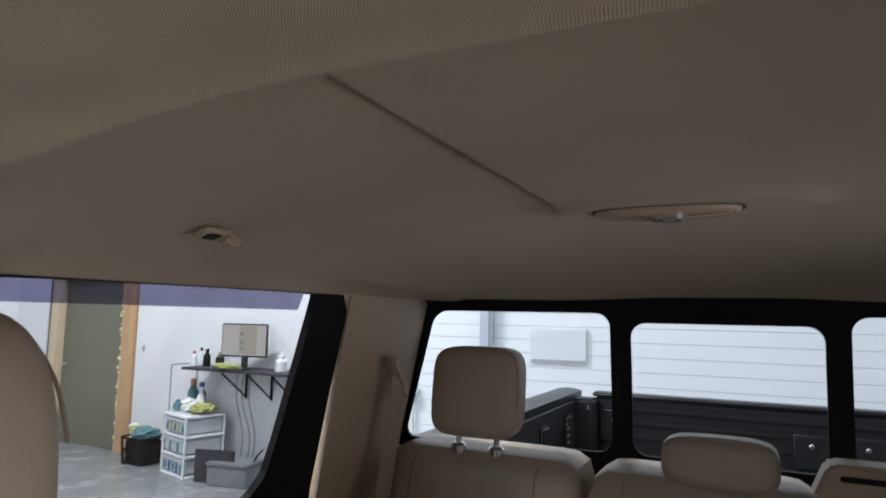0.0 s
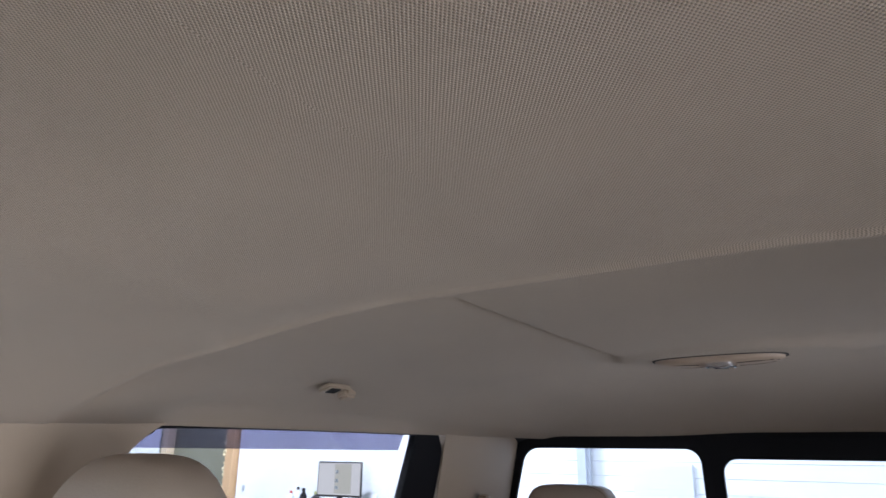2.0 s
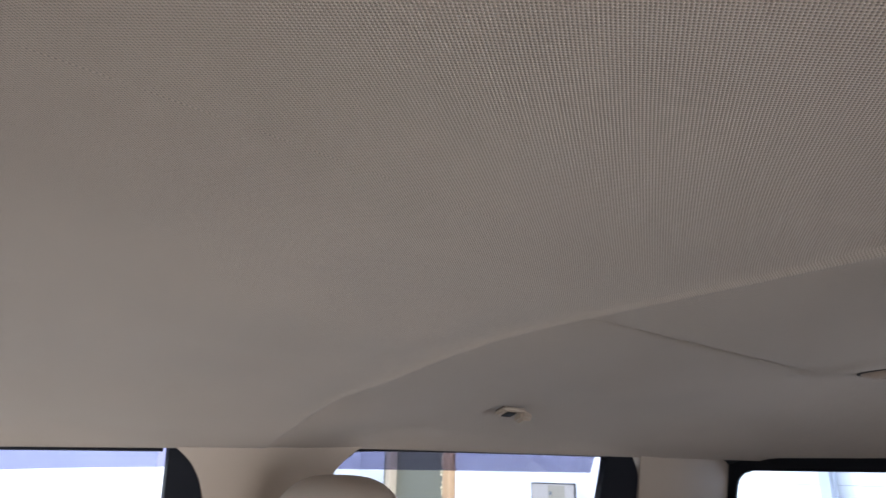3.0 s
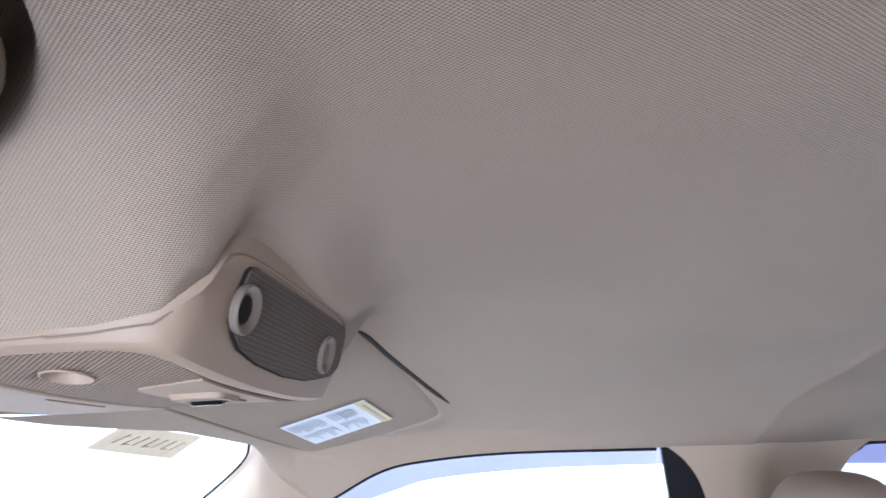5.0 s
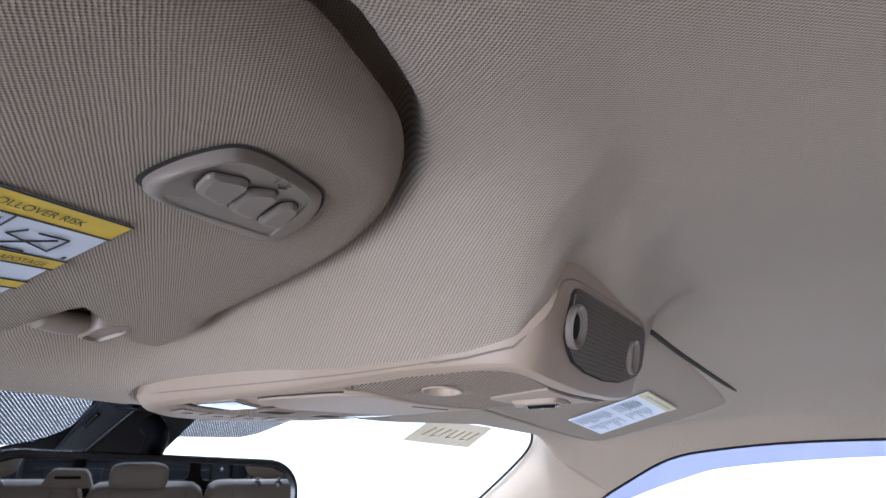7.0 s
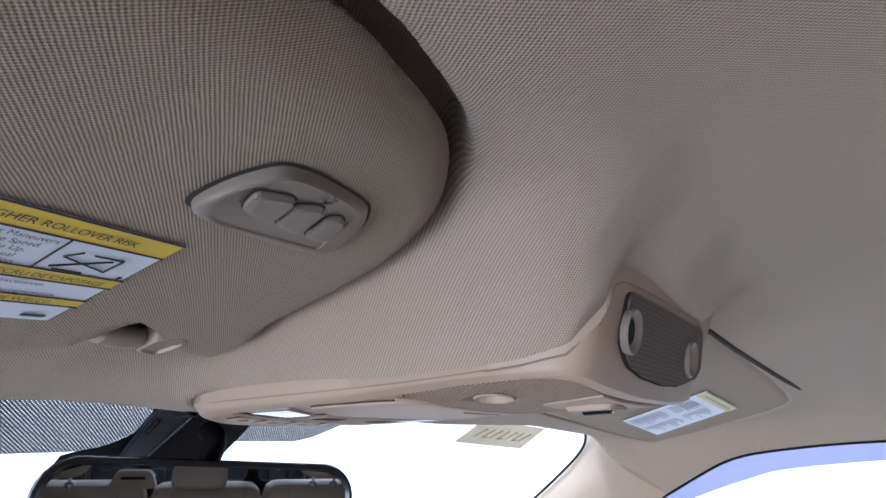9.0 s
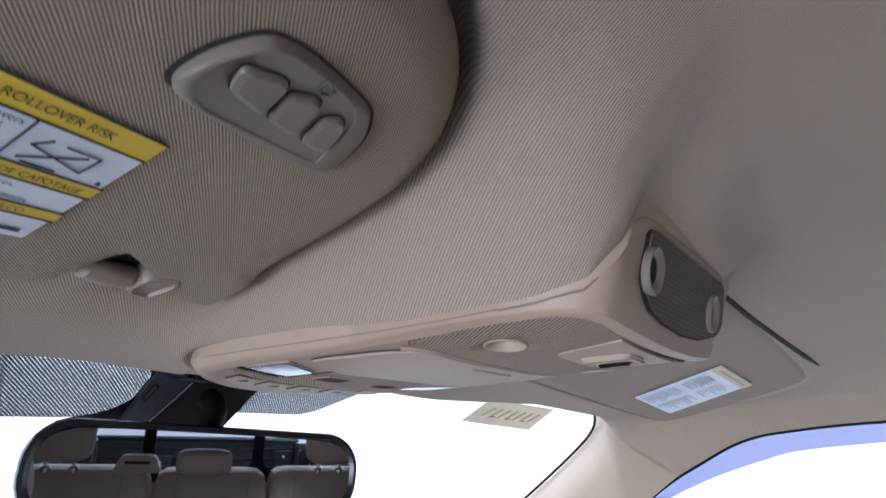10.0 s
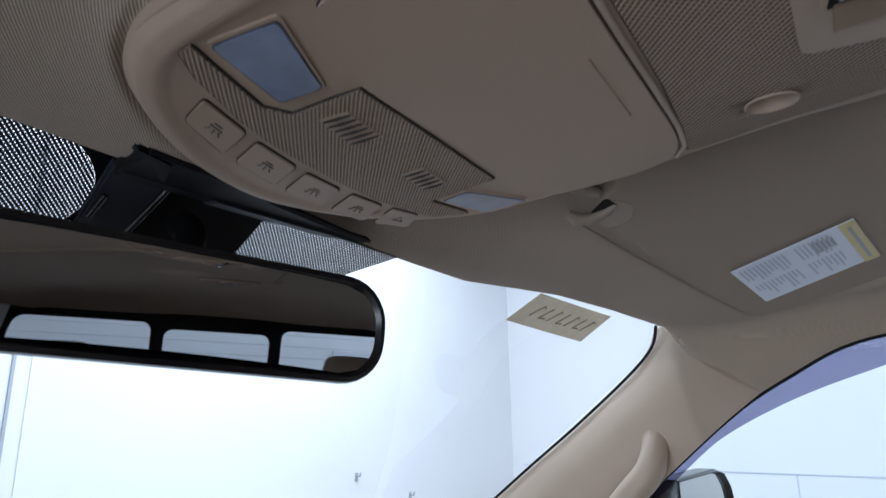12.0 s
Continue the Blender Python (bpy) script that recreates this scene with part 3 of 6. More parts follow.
for s, who in ((1, "passenger"), (-1, "driver")):
    n = 1 if s > 0 else 2
    b_pillar = fillet([(-0.262, 1.795), (-0.268, 1.777), (-0.284, 1.768), (-0.302, 1.754), (-0.318, 1.732), (-0.328, 1.705), (-0.350, 1.55), (-0.375, 1.20), (-0.44, 1.20), (-0.462, 1.55), (-0.4825, 1.712), (-0.505, 1.752), (-0.53, 1.774), (-0.56, 1.790)], 0.02)
    structure("wall_b_pillar", on_side(s, b_pillar, -0.004, 0.03), M_TRIM, "smooth beige plastic trim of the middle roof pillar", "pillar trim")
    structure("trim_front_door", on_side(s, [(-0.270, 1.785), (-0.275, 1.766), (-0.282, 1.70), (-0.297, 1.5), (-0.309, 1.2), (-0.385, 1.2), (-0.352, 1.55), (-0.330, 1.71), (-0.315, 1.745), (-0.298, 1.785)], 0.001, 0.014), M_BLACK, "black rubber-edged rear frame of the front door window", "door frame")
    structure("trim_rear_door", on_side(s, fillet([(-1.080, 1.795), (-1.088, 1.775), (-1.087, 1.74), (-1.074, 1.52), (-1.066, 1.455), (-1.04, 1.425), (-0.98, 1.40), (-0.90, 1.385), (-0.90, 1.33), (-1.23, 1.33), (-1.214, 1.40), (-1.200, 1.60), (-1.194, 1.745), (-1.17, 1.778), (-1.15, 1.795)], 0.012), 0.001, 0.014), M_BLACK, "black rubber-edged rear frame of the rear door window", "door frame")
    # C pillar, from the rear door to the rear window
    def c_face(u, v):
        z = 1.80 - 0.75 * v
        a = Vector((s * (side_x(z) - 0.004), -1.185 - 0.09 * v, z))
        b = Vector((s * (0.715 + 0.16 * v), -1.69 - 0.02 * v, z))
        m = Vector((s * (0.632 + 0.21 * v), -1.50 - 0.04 * v, z))
        return (1 - u) ** 2 * a + 2 * u * (1 - u) * m + u * u * b
    structure("wall_c_pillar", sheet(c_face, [i / 14 for i in range(15)], [i / 12 for i in range(13)], Vector((s * 0.05, -0.01, 0.01))), M_TRIM, "smooth beige plastic trim of the rear corner pillar", "pillar trim")
    # A pillar, between windscreen and door window
    edge_w = smooth_loop([(0.660, 0.316, 1.782), (0.690, 0.340, 1.755), (0.712, 0.386, 1.718), (0.722, 0.478, 1.648), (0.730, 0.577, 1.577), (0.742, 0.76, 1.44), (0.755, 0.95, 1.30)], 5, False)
    edge_d = smooth_loop([(0.6565, 0.206, 1.6925), (0.662, 0.250, 1.660), (0.672, 0.300, 1.620), (0.683, 0.352, 1.576), (0.692, 0.40, 1.534), (0.716, 0.53, 1.43), (0.742, 0.68, 1.30)], 5, False)
    def a_face(i, u):
        w, d = edge_w[i], edge_d[i]
        k = float(sst(0, 10, i))
        m = w * 0.70 + d * 0.30 + Vector((-0.036, -0.026, 0.006)) * k + Vector((-0.036, -0.004, -0.024)) * (1 - k)
        e = 1 + 1.6 * k
        p = ((1 - u) ** 2 * w + 2 * u * (1 - u) * e * m + u * u * d) / ((1 - u) ** 2 + 2 * u * (1 - u) * e + u * u)
        p = p + Vector((-0.003, -0.002, -0.001)) * k - Vector((0.002, 0.002, 0.0)) * (1 - k)
        return Vector((s * p.x, p.y, p.z))
    structure("wall_a_pillar", sheet(lambda i, u: a_face(i, u) if i >= 0 else a_face(0, u) + Vector((s * 0.007, -0.007, 0.010)), list(range(-1, len(edge_w))), [i / 12 for i in range(13)], Vector((s * 0.03, 0.02, 0.0))), M_TRIM, "smooth beige plastic trim of the windscreen pillar", "pillar trim")
    # grab handle on the windscreen pillar
    handle = thing("grab_handle", (s * 0.70, 0.44, 1.57), "beige moulded grab handle on the windscreen pillar", "grab handle", "pillar grab handles")
    path = smooth_loop([(s * 0.700, 0.350, 1.650), (s * 0.678, 0.343, 1.632), (s * 0.663, 0.343, 1.612), (s * 0.655, 0.351, 1.593), (s * 0.651, 0.370, 1.572), (s * 0.655, 0.394, 1.547), (s * 0.664, 0.43, 1.515), (s * 0.690, 0.49, 1.475), (s * 0.73, 0.52, 1.455)], 5, False)
    part("grip", tube(path, [0.0185] * len(path), 16), M_TRIM, handle)
    # windows: glass, rubber lip, smoked rain deflector
    if s > 0:  # the driver's door stands open
        win = thing("window_1", (s * 0.70, 0.0, 1.30), "closed clear front door window under a smoked rain deflector", "car window", kind="structure")
        part("pane", slab([Vector((s * (side_x(z) + 0.022), y, z)) for y, z in FRONT_WIN], Vector((s * 0.004, 0, 0.001))), M_GLASS, win, smooth=False).visible_shadow = False
        lip = [Vector((s * (side_x(z) + 0.003), y, z)) for y, z in FRONT_WIN[:9]]
        part("rubber_lip", tube(smooth_loop(lip, 4, False), 0.0032, 8), M_BLACK, win, "thin black rubber lip")
        low = [(-0.318, 1.748), (-0.115, 1.742), (0.038, 1.728), (0.10, 1.712), (0.177, 1.684), (0.25, 1.648), (0.30, 1.613), (0.40, 1.525)]
        top = [(-0.318, 1.791), (-0.115, 1.785), (0.038, 1.775), (0.12, 1.76), (0.20, 1.715), (0.265, 1.675), (0.32, 1.635), (0.43, 1.54)]
        la, ta = smooth_loop([(y, z, 0) for y, z in low], 5, False), smooth_loop([(y, z, 0) for y, z in top], 5, False)
        part("rain_deflector", sheet(lambda i, v: Vector((s * (side_x(ta[i].y) + 0.03 + 0.02 * v), ta[i].x + (la[i].x - ta[i].x) * v, ta[i].y + (la[i].y - ta[i].y) * v)), list(range(len(la))), [0, 0.5, 1.0]), M_SMOKE, win, "smoked violet-grey acrylic deflector")
    win = thing("window_2" if s > 0 else "window_3", (s * 0.70, -0.8, 1.38), "closed tinted rear door window under a smoked rain deflector", "car window", kind="structure")
    part("pane", slab([Vector((s * (side_x(z) + 0.022), y, z)) for y, z in ((-0.80 + (y + 0.80) * 1.12, z if z > 1.6 else z - 0.03) for y, z in REAR_WIN)], Vector((s * 0.004, 0, 0.001))), M_SIDE_GLASS, win, smooth=False).visible_shadow = False
    lip = [Vector((s * (side_x(z) + 0.003), y, z)) for y, z in REAR_WIN[9:] + REAR_WIN[:3]]
    part("rubber_lip", tube(smooth_loop(lip, 4, False), 0.0032, 8), M_BLACK, win, "thin black rubber lip")
    part("rain_deflector", sheet(lambda y, v: Vector((s * (side_x(1.78) + 0.03 + 0.02 * v), y, 1.795 - 0.047 * v)), [-0.50, -0.52, -0.6, -0.8, -1.0, -1.095], [0, 0.5, 1.0]), M_SMOKE, win, "smoked violet-grey acrylic deflector")
    # lower body that closes the cab
    whole = [(1.25, 1.15), (0.64, 1.245), (-0.30, 1.245), (-0.38, 1.24), (-0.44, 1.385), (-0.50, 1.385), (-0.90, 1.385), (-1.0, 1.385), (-1.22, 1.36), (-1.25, 1.05), (-1.75, 1.05), (-1.75, 0.55), (1.25, 0.55)]
    if s < 0:
        whole[1:4] = [(0.66, 1.20), (0.62, 0.66), (-0.36, 0.66), (-0.38, 1.24)]
    structure("wall_door_panel", slab([Vector((s * (side_x(z) + 0.01), y, z)) for y, z in whole], Vector((s * 0.05, 0, 0))), M_TRIM, "beige lower door panels of the cab", "door panel", smooth=False)

structure("floor_cab", block(0, -0.25, 0.53, 1.95, 3.1, 0.05), M_CARPET, "dark carpet of the cab", "cab floor")
structure("wall_dashboard", slab([Vector((-0.98, y, z)) for y, z in [(1.30, 1.12), (0.95, 1.16), (0.72, 1.13), (0.66, 1.02), (0.78, 0.75), (1.30, 0.55)]], Vector((1.96, 0, 0)), bevel=0.02), M_DASH, "plain dark brown dashboard", "dashboard")

# ---- windscreen ----
windscreen = thing("window_4", (0, 0.7, 1.4), "clear raked windscreen with a black dotted print at its head", "windscreen", kind="structure")
part("pane", sheet(lambda u, v: Vector((u * (0.70 + 0.06 * v), screen_y(u * 0.70, 1.80 - 0.66 * v), 1.80 - 0.66 * v)), [i / 10 for i in range(-10, 11)], [i / 12 for i in range(13)]), M_GLASS, windscreen).visible_shadow = False


def on_screen(x, down, off=0.003):
    """A point of the windscreen's inner face, down metres below its head."""
    z = 1.803 - 0.04 * x * x - down * 0.6
    return Vector((x, screen_y(x, z) - off, z))


# dotted print: a long field on the driver's side, a short one on the passenger's
def field_half(x):
    """Half height of the long dotted field, which ends in a round."""
    return 0.5 * math.sqrt(max(0.0, 1 - (max(0.0, x + 0.094) / 0.046) ** 2))
part("dot_print", sheet(lambda x, v: on_screen(x, -0.010 + (0.5 + (2 * v - 1) * field_half(x)) * 0.073), [-0.60 + i * 0.03 for i in range(17)] + [-0.094 + 0.046 * math.sin(radians(9 * k)) for k in range(11)], [0, 0.25, 0.5, 0.75, 1]), M_FRIT, windscreen, "black dotted ceramic print")
part("dot_print", sheet(lambda x, v: on_screen(x, 0.001 + v * (0.052 - 0.05 * max(0.0, (x - 0.135) / 0.06))), [0.053 + i * 0.018 for i in range(9)], [0, 0.25, 0.5, 0.75, 1]), M_FRIT, windscreen, "black dotted ceramic print")
def black_field(u, v):
    down = -0.010 + 0.102 * v
    k = (down + 0.010) / 0.073
    x = -0.094 + (0.046 * math.sqrt(max(0.0, 1 - (2 * k - 1) ** 2)) if k < 1 else 0.0)
    return on_screen(x + (0.056 - 0.05 * max(0.0, down - 0.012) - x) * u, down, 0.0032)
part("black_print", sheet(black_field, [0, 0.25, 0.5, 0.75, 1], [k / 24 for k in range(25)]), M_BLACK, windscreen, "solid black ceramic print")
corner = [Vector((0.645, 0.318, 1.781))] + [Vector((x - 0.004, y - 0.002, z)) for x, y, z in [(0.690, 0.342, 1.757), (0.712, 0.388, 1.720), (0.722, 0.480, 1.650), (0.730, 0.579, 1.579), (0.742, 0.762, 1.442)]]
part("rubber_lip", tube(smooth_loop(corner, 4, False), 0.0022, 8), M_BLACK, windscreen, "thin black rubber edge")

# ---- rear window ----
def rear_y(x, z):
    return -1.73 - 0.10 * (1.755 - z) + 0.15 * x * x


def rounded(x0, x1, z0, z1, r, n=6):
    out = []
    for cx, cz, a in ((x1 - r, z1 - r, 0), (x0 + r, z1 - r, 90), (x0 + r, z0 + r, 180), (x1 - r, z0 + r, 270)):
        out += [(cx + r * math.cos(radians(a + 90 * k / n)), cz + r * math.sin(radians(a + 90 * k / n))) for k in range(n + 1)]
    return out


rear_window = thing("window_5", (0, -1.73, 1.40), "black-framed sliding rear window in three panes", "rear window", kind="structure")
for x0, x1, top, outer in ((0.247, 0.688, 1.758, (0.2235, 0.712)), (-0.2, 0.2, 1.736, (-0.2235, 0.2235)), (-0.688, -0.247, 1.758, (-0.712, -0.2235))):
    lean = 0.27 * (1 if x0 > 0.2 else -1 if x1 < -0.2 else 0)
    hole = rounded(x0, x1, 1.425, top, 0.034)
    if lean:
        hole = [(x + (lean * (1.758 - z) if abs(x) > 0.45 else 0), z) for x, z in hole]
    cell = []
    for x, z in hole:
        cx, cz = (x0 + x1) / 2, (1.425 + top) / 2
        k = min(((x1 - x0) / 2) / max(1e-6, abs(x - cx)), ((top - 1.425) / 2) / max(1e-6, abs(z - cz)))
        px, pz = cx + (x - cx) * k, cz + (z - cz) * k
        fx, fz = (px - x0) / (x1 - x0), (pz - 1.425) / (top - 1.425)
        fx, fz = min(1, max(0, fx)), min(1, max(0, fz))
        X = outer[0] + fx * (outer[1] - outer[0])
        Z = 1.36 + fz * (1.789 - 1.36)
        cell.append((X + (lean * (1.758 - Z) if abs(X) > 0.45 else 0), Z))
    bm = rings([[Vector((x, rear_y(x, z) - d, z)) for x, z in loop] for loop, d in ((cell, 0.016), (cell, 0.0), (hole, 0.0), (hole, 0.010))], False, False)
    part("window_frame", bm, M_BLACK, rear_window, smooth=False)
    bead = [Vector((x, rear_y(x, z) - 0.006, z)) for x, z in hole]
    pane = part("pane", rings([[p + Vector((0, -0.004, 0)) for p in bead]], False, True), M_REAR_GLASS, rear_window, smooth=False)
    pane.visible_shadow = False
structure("wall_cab_back", slab([Vector((x, -1.77, z)) for x, z in [(-1.0, 0.5), (1.0, 0.5), (1.0, 1.0), (0.80, 1.37), (-0.80, 1.37), (-1.0, 1.0)]], Vector((0, -0.04, 0))), M_TRIM, "plain beige back wall of the cab below the window", "cab wall")
structure("wall_cab_header", sheet(lambda x, v: Vector((x, -1.70 - 0.09 * v, 1.783 + 0.03 * v)), [-0.75, -0.4, 0, 0.4, 0.75], [0, 1], Vector((0, 0, 0.03))), M_BLACK, "dark header above the rear window", "header")
# ---- overhead console ----
console = thing("overhead_console", (0, 0.16, 1.80), "beige plastic overhead console with lamps, buttons and a sunglasses bin", "overhead console")
ring_t = smooth_loop([(x, y, rim_z(y)) for x, y in both_sides(CONSOLE_TOP)], 5)
ring_b = smooth_loop([(x, y, con_z(y, x)) for x, y in both_sides(CONSOLE_LOW)], 5)
loops = [[p + Vector((0, 0, 0.02)) for p in ring_t], [Vector((p.x * 1.012, 0.15 + (p.y - 0.15) * 1.012, p.z + 0.001)) for p in ring_t]]
for f, g in ((0.10, 0.42), (0.30, 0.70), (0.60, 0.92), (1.0, 1.0)):
    loops.append([Vector((a.x + (b.x - a.x) * f, a.y + (b.y - a.y) * f, a.z + (b.z - a.z) * (g + (f - g) * float(1 - sst(0.004, 0.03, a.y))))) for a, b in zip(ring_t, ring_b)])
for f, up in ((0.985, -0.0010), (0.965, -0.0009), (0.945, 0.0001), (0.93, 0.0006), (0.85, 0.0006), (0.7, 0.0006), (0.55, 0.0006), (0.4, 0.0006), (0.25, 0.0006), (0.1, 0.0006)):
    loops.append([Vector((p.x * f, 0.165 + (p.y - 0.165) * f, con_z(0.165 + (p.y - 0.165) * f, p.x * f) + up)) for p in ring_b])
shell = part("shell", rings(loops, True, True), M_CONSOLE, console)


def on_console(pts, lift=0.0):
    return [Vector((x, y, con_z(y, x) - lift)) for x, y in pts]


def console_part(name, pts, material, lift, depth=0.003, bevel=0.0006, label="", parent=None):
    """A plate that follows the crowned underside."""
    bm = bmesh.new()
    bm.faces.new([bm.verts.new((x, y, 0)) for x, y in pts])
    for k in range(-10, 11):
        bmesh.ops.bisect_plane(bm, geom=list(bm.verts) + list(bm.edges) + list(bm.faces), plane_co=(k * 0.01, 0, 0), plane_no=(1, 0, 0))
    for k in range(1, 16):
        bmesh.ops.bisect_plane(bm, geom=list(bm.verts) + list(bm.edges) + list(bm.faces), plane_co=(0, k * 0.02, 0), plane_no=(0, 1, 0))
    ret = bmesh.ops.extrude_face_region(bm, geom=list(bm.faces))
    bmesh.ops.translate(bm, vec=(0, 0, depth), verts=[e for e in ret["geom"] if isinstance(e, bmesh.types.BMVert)])
    if bevel:
        bmesh.ops.recalc_face_normals(bm, faces=bm.faces)
        bmesh.ops.bevel(bm, geom=[e for e in bm.edges if len(e.link_faces) == 2 and e.calc_face_angle() > 1.2], offset=bevel, segments=2, affect="EDGES", clamp_overlap=True)
    for v in bm.verts:
        v.co.z += con_z(v.co.y, v.co.x) - lift
    return part(name, bm, material, parent or console, label)


def carve(ob, cutter):
    """Cuts a closed shape out of a part."""
    tool = new("cutter", mesh_of(cutter, "cutter", M_CONSOLE))
    mod = ob.modifiers.new("cut", "BOOLEAN")
    mod.operation, mod.solver, mod.object = "DIFFERENCE", "EXACT", tool
    me = bpy.data.meshes.new_from_object(ob.evaluated_get(bpy.context.evaluated_depsgraph_get()))
    ob.modifiers.clear()
    ob.data = me
    bpy.data.objects.remove(tool)


# bin door with a rim gap
bin_pts = [(-0.0896, 0.176), (-0.0895, 0.160), (-0.0875, 0.142), (-0.083, 0.128), (-0.077, 0.1185), (-0.069, 0.113), (-0.055, 0.1122), (-0.02, 0.1142), (0.02, 0.1165), (0.060, 0.1195), (0.082, 0.124), (0.096, 0.132), (0.103, 0.148), (0.105, 0.17), (0.103, 0.192),
           (0.094, 0.204), (0.078, 0.207), (0.0583, 0.2035), (0, 0.1988), (-0.0481, 0.1967), (-0.0723, 0.1855), (-0.085, 0.1800)]
bin_loop = [(p.x, p.y) for p in smooth_loop([(x, y, 0) for x, y in bin_pts], 3)]
gap = [(0.006 + (x - 0.006) * 1.005, 0.158 + (y - 0.158) * 1.008) for x, y in bin_loop]
console_part("bin_gap", gap, M_GAP, 0.0002, 0.0010, 0.0, "dark gap round the bin door")
bin_door = console_part("bin_door", bin_loop, M_CONSOLE, 0.0014, 0.003, 0.0006)
console_part("pull_mark", [(-0.0175, 0.1243), (0.0325, 0.1280), (0.0325, 0.1292), (-0.0175, 0.1255)], M_CONSOLE, 0.0021, 0.001, 0.0003, "raised pull mark", bin_door)
part("bin_rim", tube(on_console([(-0.0880, 0.1205), (-0.080, 0.1130), (-0.070, 0.1098), (-0.055, 0.1095), (-0.02, 0.1118), (0.02, 0.1140), (0.060, 0.1172), (0.084, 0.1215), (0.098, 0.1290)], 0.0006), 0.0013, 8), M_CONSOLE, console)

# rear grille around the latch plate, with two deep sensor cups
grille_pts = [(-0.0938, 0.111), (-0.0938, 0.092), (-0.0938, 0.0735), (-0.0935, 0.055), (-0.0930, 0.036), (-0.0895, 0.0285), (-0.080, 0.0258), (-0.066, 0.0252), (-0.03, 0.0262), (0, 0.0272), (0.03, 0.0285), (0.05, 0.0297), (0.07, 0.0325), (0.083, 0.040), (0.0885, 0.055), (0.0905, 0.0735),
              (0.093, 0.092), (0.097, 0.115), (0.0935, 0.1225), (0.0628, 0.1160), (0.0183, 0.1108), (-0.0147, 0.1085), (-0.0511, 0.1066), (-0.0700, 0.1070), (-0.0790, 0.1096), (-0.0850, 0.1138), (-0.0895, 0.1142)]


def grown(pts, by):
    """An outline pushed outwards."""
    n, area = len(pts), sum(pts[i - 1][0] * pts[i][1] - pts[i][0] * pts[i - 1][1] for i in range(len(pts)))
    out = []
    for i, (x, y) in enumerate(pts):
        d = (Vector(pts[(i + 1) % n]) - Vector(pts[i - 1])).normalized() * (by if area > 0 else -by)
        out.append((x + d.y, y - d.x))
    return out


joint = console_part("grille_joint", grown(grille_pts, 0.0007), M_GAP, 0.0003, 0.001, 0.0, "thin dark joint")
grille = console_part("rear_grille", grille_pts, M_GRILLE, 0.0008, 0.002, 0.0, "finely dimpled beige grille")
for x, y in ((-0.0690, 0.0750), (0.0600, 0.0815)):
    c = Vector((x, y, con_z(y, x)))
    nz = Vector(((con_z(y, x + 0.001) - con_z(y, x - 0.001)) / 0.002, (con_z(y + 0.001, x) - con_z(y - 0.001, x)) / 0.002, -1)).normalized()
    for ob in (shell, joint, grille):
        carve(ob, lathe(c, nz, [(0.0, 0.02), (0.0094, 0.02), (0.0094, -0.016), (0.0, -0.016)], 32))
    cup = part("sensor_cup", lathe(c, nz, [(0.0092, 0.0), (0.0102, 0.0007), (0.0101, 0.0013), (0.0094, 0.0015), (0.0088, 0.0008), (0.0080, -0.0015), (0.0068, -0.0045), (0.0055, -0.0065)], 36), M_CONSOLE, console)
    part("cup_hole", lathe(c + Vector((-0.0022, -0.0028, 0)), nz, [(0.0052, -0.0040), (0.003, -0.0042), (0, -0.0042)], 24), M_HOLE, cup, "dark disc for the shade in an opening")
plate = console_part("latch_plate", [(p.x, p.y) for p in smooth_loop([(x, y, 0) for x, y in ((-0.0345, 0.0640), (-0.01, 0.0655), (0.0174, 0.0668), (0.0245, 0.0655), (0.0268, 0.058), (0.0334, 0.0305), (0.0315, 0.0285), (-0.01, 0.0270), (-0.050, 0.0258), (-0.0545, 0.0275), (-0.0490, 0.044), (-0.0435, 0.0590), (-0.0402, 0.0628))], 3)], M_CONSOLE, 0.0016, 0.003, 0.0006)
bracket = [(-0.0035, 0.0600), (-0.0211, 0.0590), (-0.0262, 0.0570), (-0.0268, 0.0520), (-0.0262, 0.0365), (-0.0245, 0.0330), (-0.0205, 0.0318), (-0.0045, 0.0330), (-0.0028, 0.0345), (-0.0035, 0.0372), (-0.0130, 0.0370), (-0.0145, 0.0385), (-0.0142, 0.0535), (-0.0125, 0.0552), (-0.0030, 0.0570)]
console_part("latch_frame", fillet(bracket, 0.0016, 3), M_CONSOLE, 0.0040, 0.004, 0.0010, "", plate)
console_part("latch_slot", [(-0.0140, 0.0572), (0.0005, 0.0572), (0.0001, 0.0365), (-0.0140, 0.0362)], M_HOLE, 0.0020, 0.001, 0.0, "dark strip for the shade in a slot", plate)
console_part("latch_recess", [(-0.0010, 0.0556), (0.0146, 0.0568), (0.0137, 0.0380), (-0.0010, 0.0372)], M_TAN, 0.0024, 0.001, 0.0002, "tan finger recess", plate)
part("latch_bar", tube(on_console([(-0.0088, 0.0548), (-0.0090, 0.0540), (-0.0092, 0.0385), (-0.0092, 0.0377)], 0.0020), [0.0026, 0.0036, 0.0036, 0.0026], 14), M_GUNMETAL, plate, "dark polished latch bar")

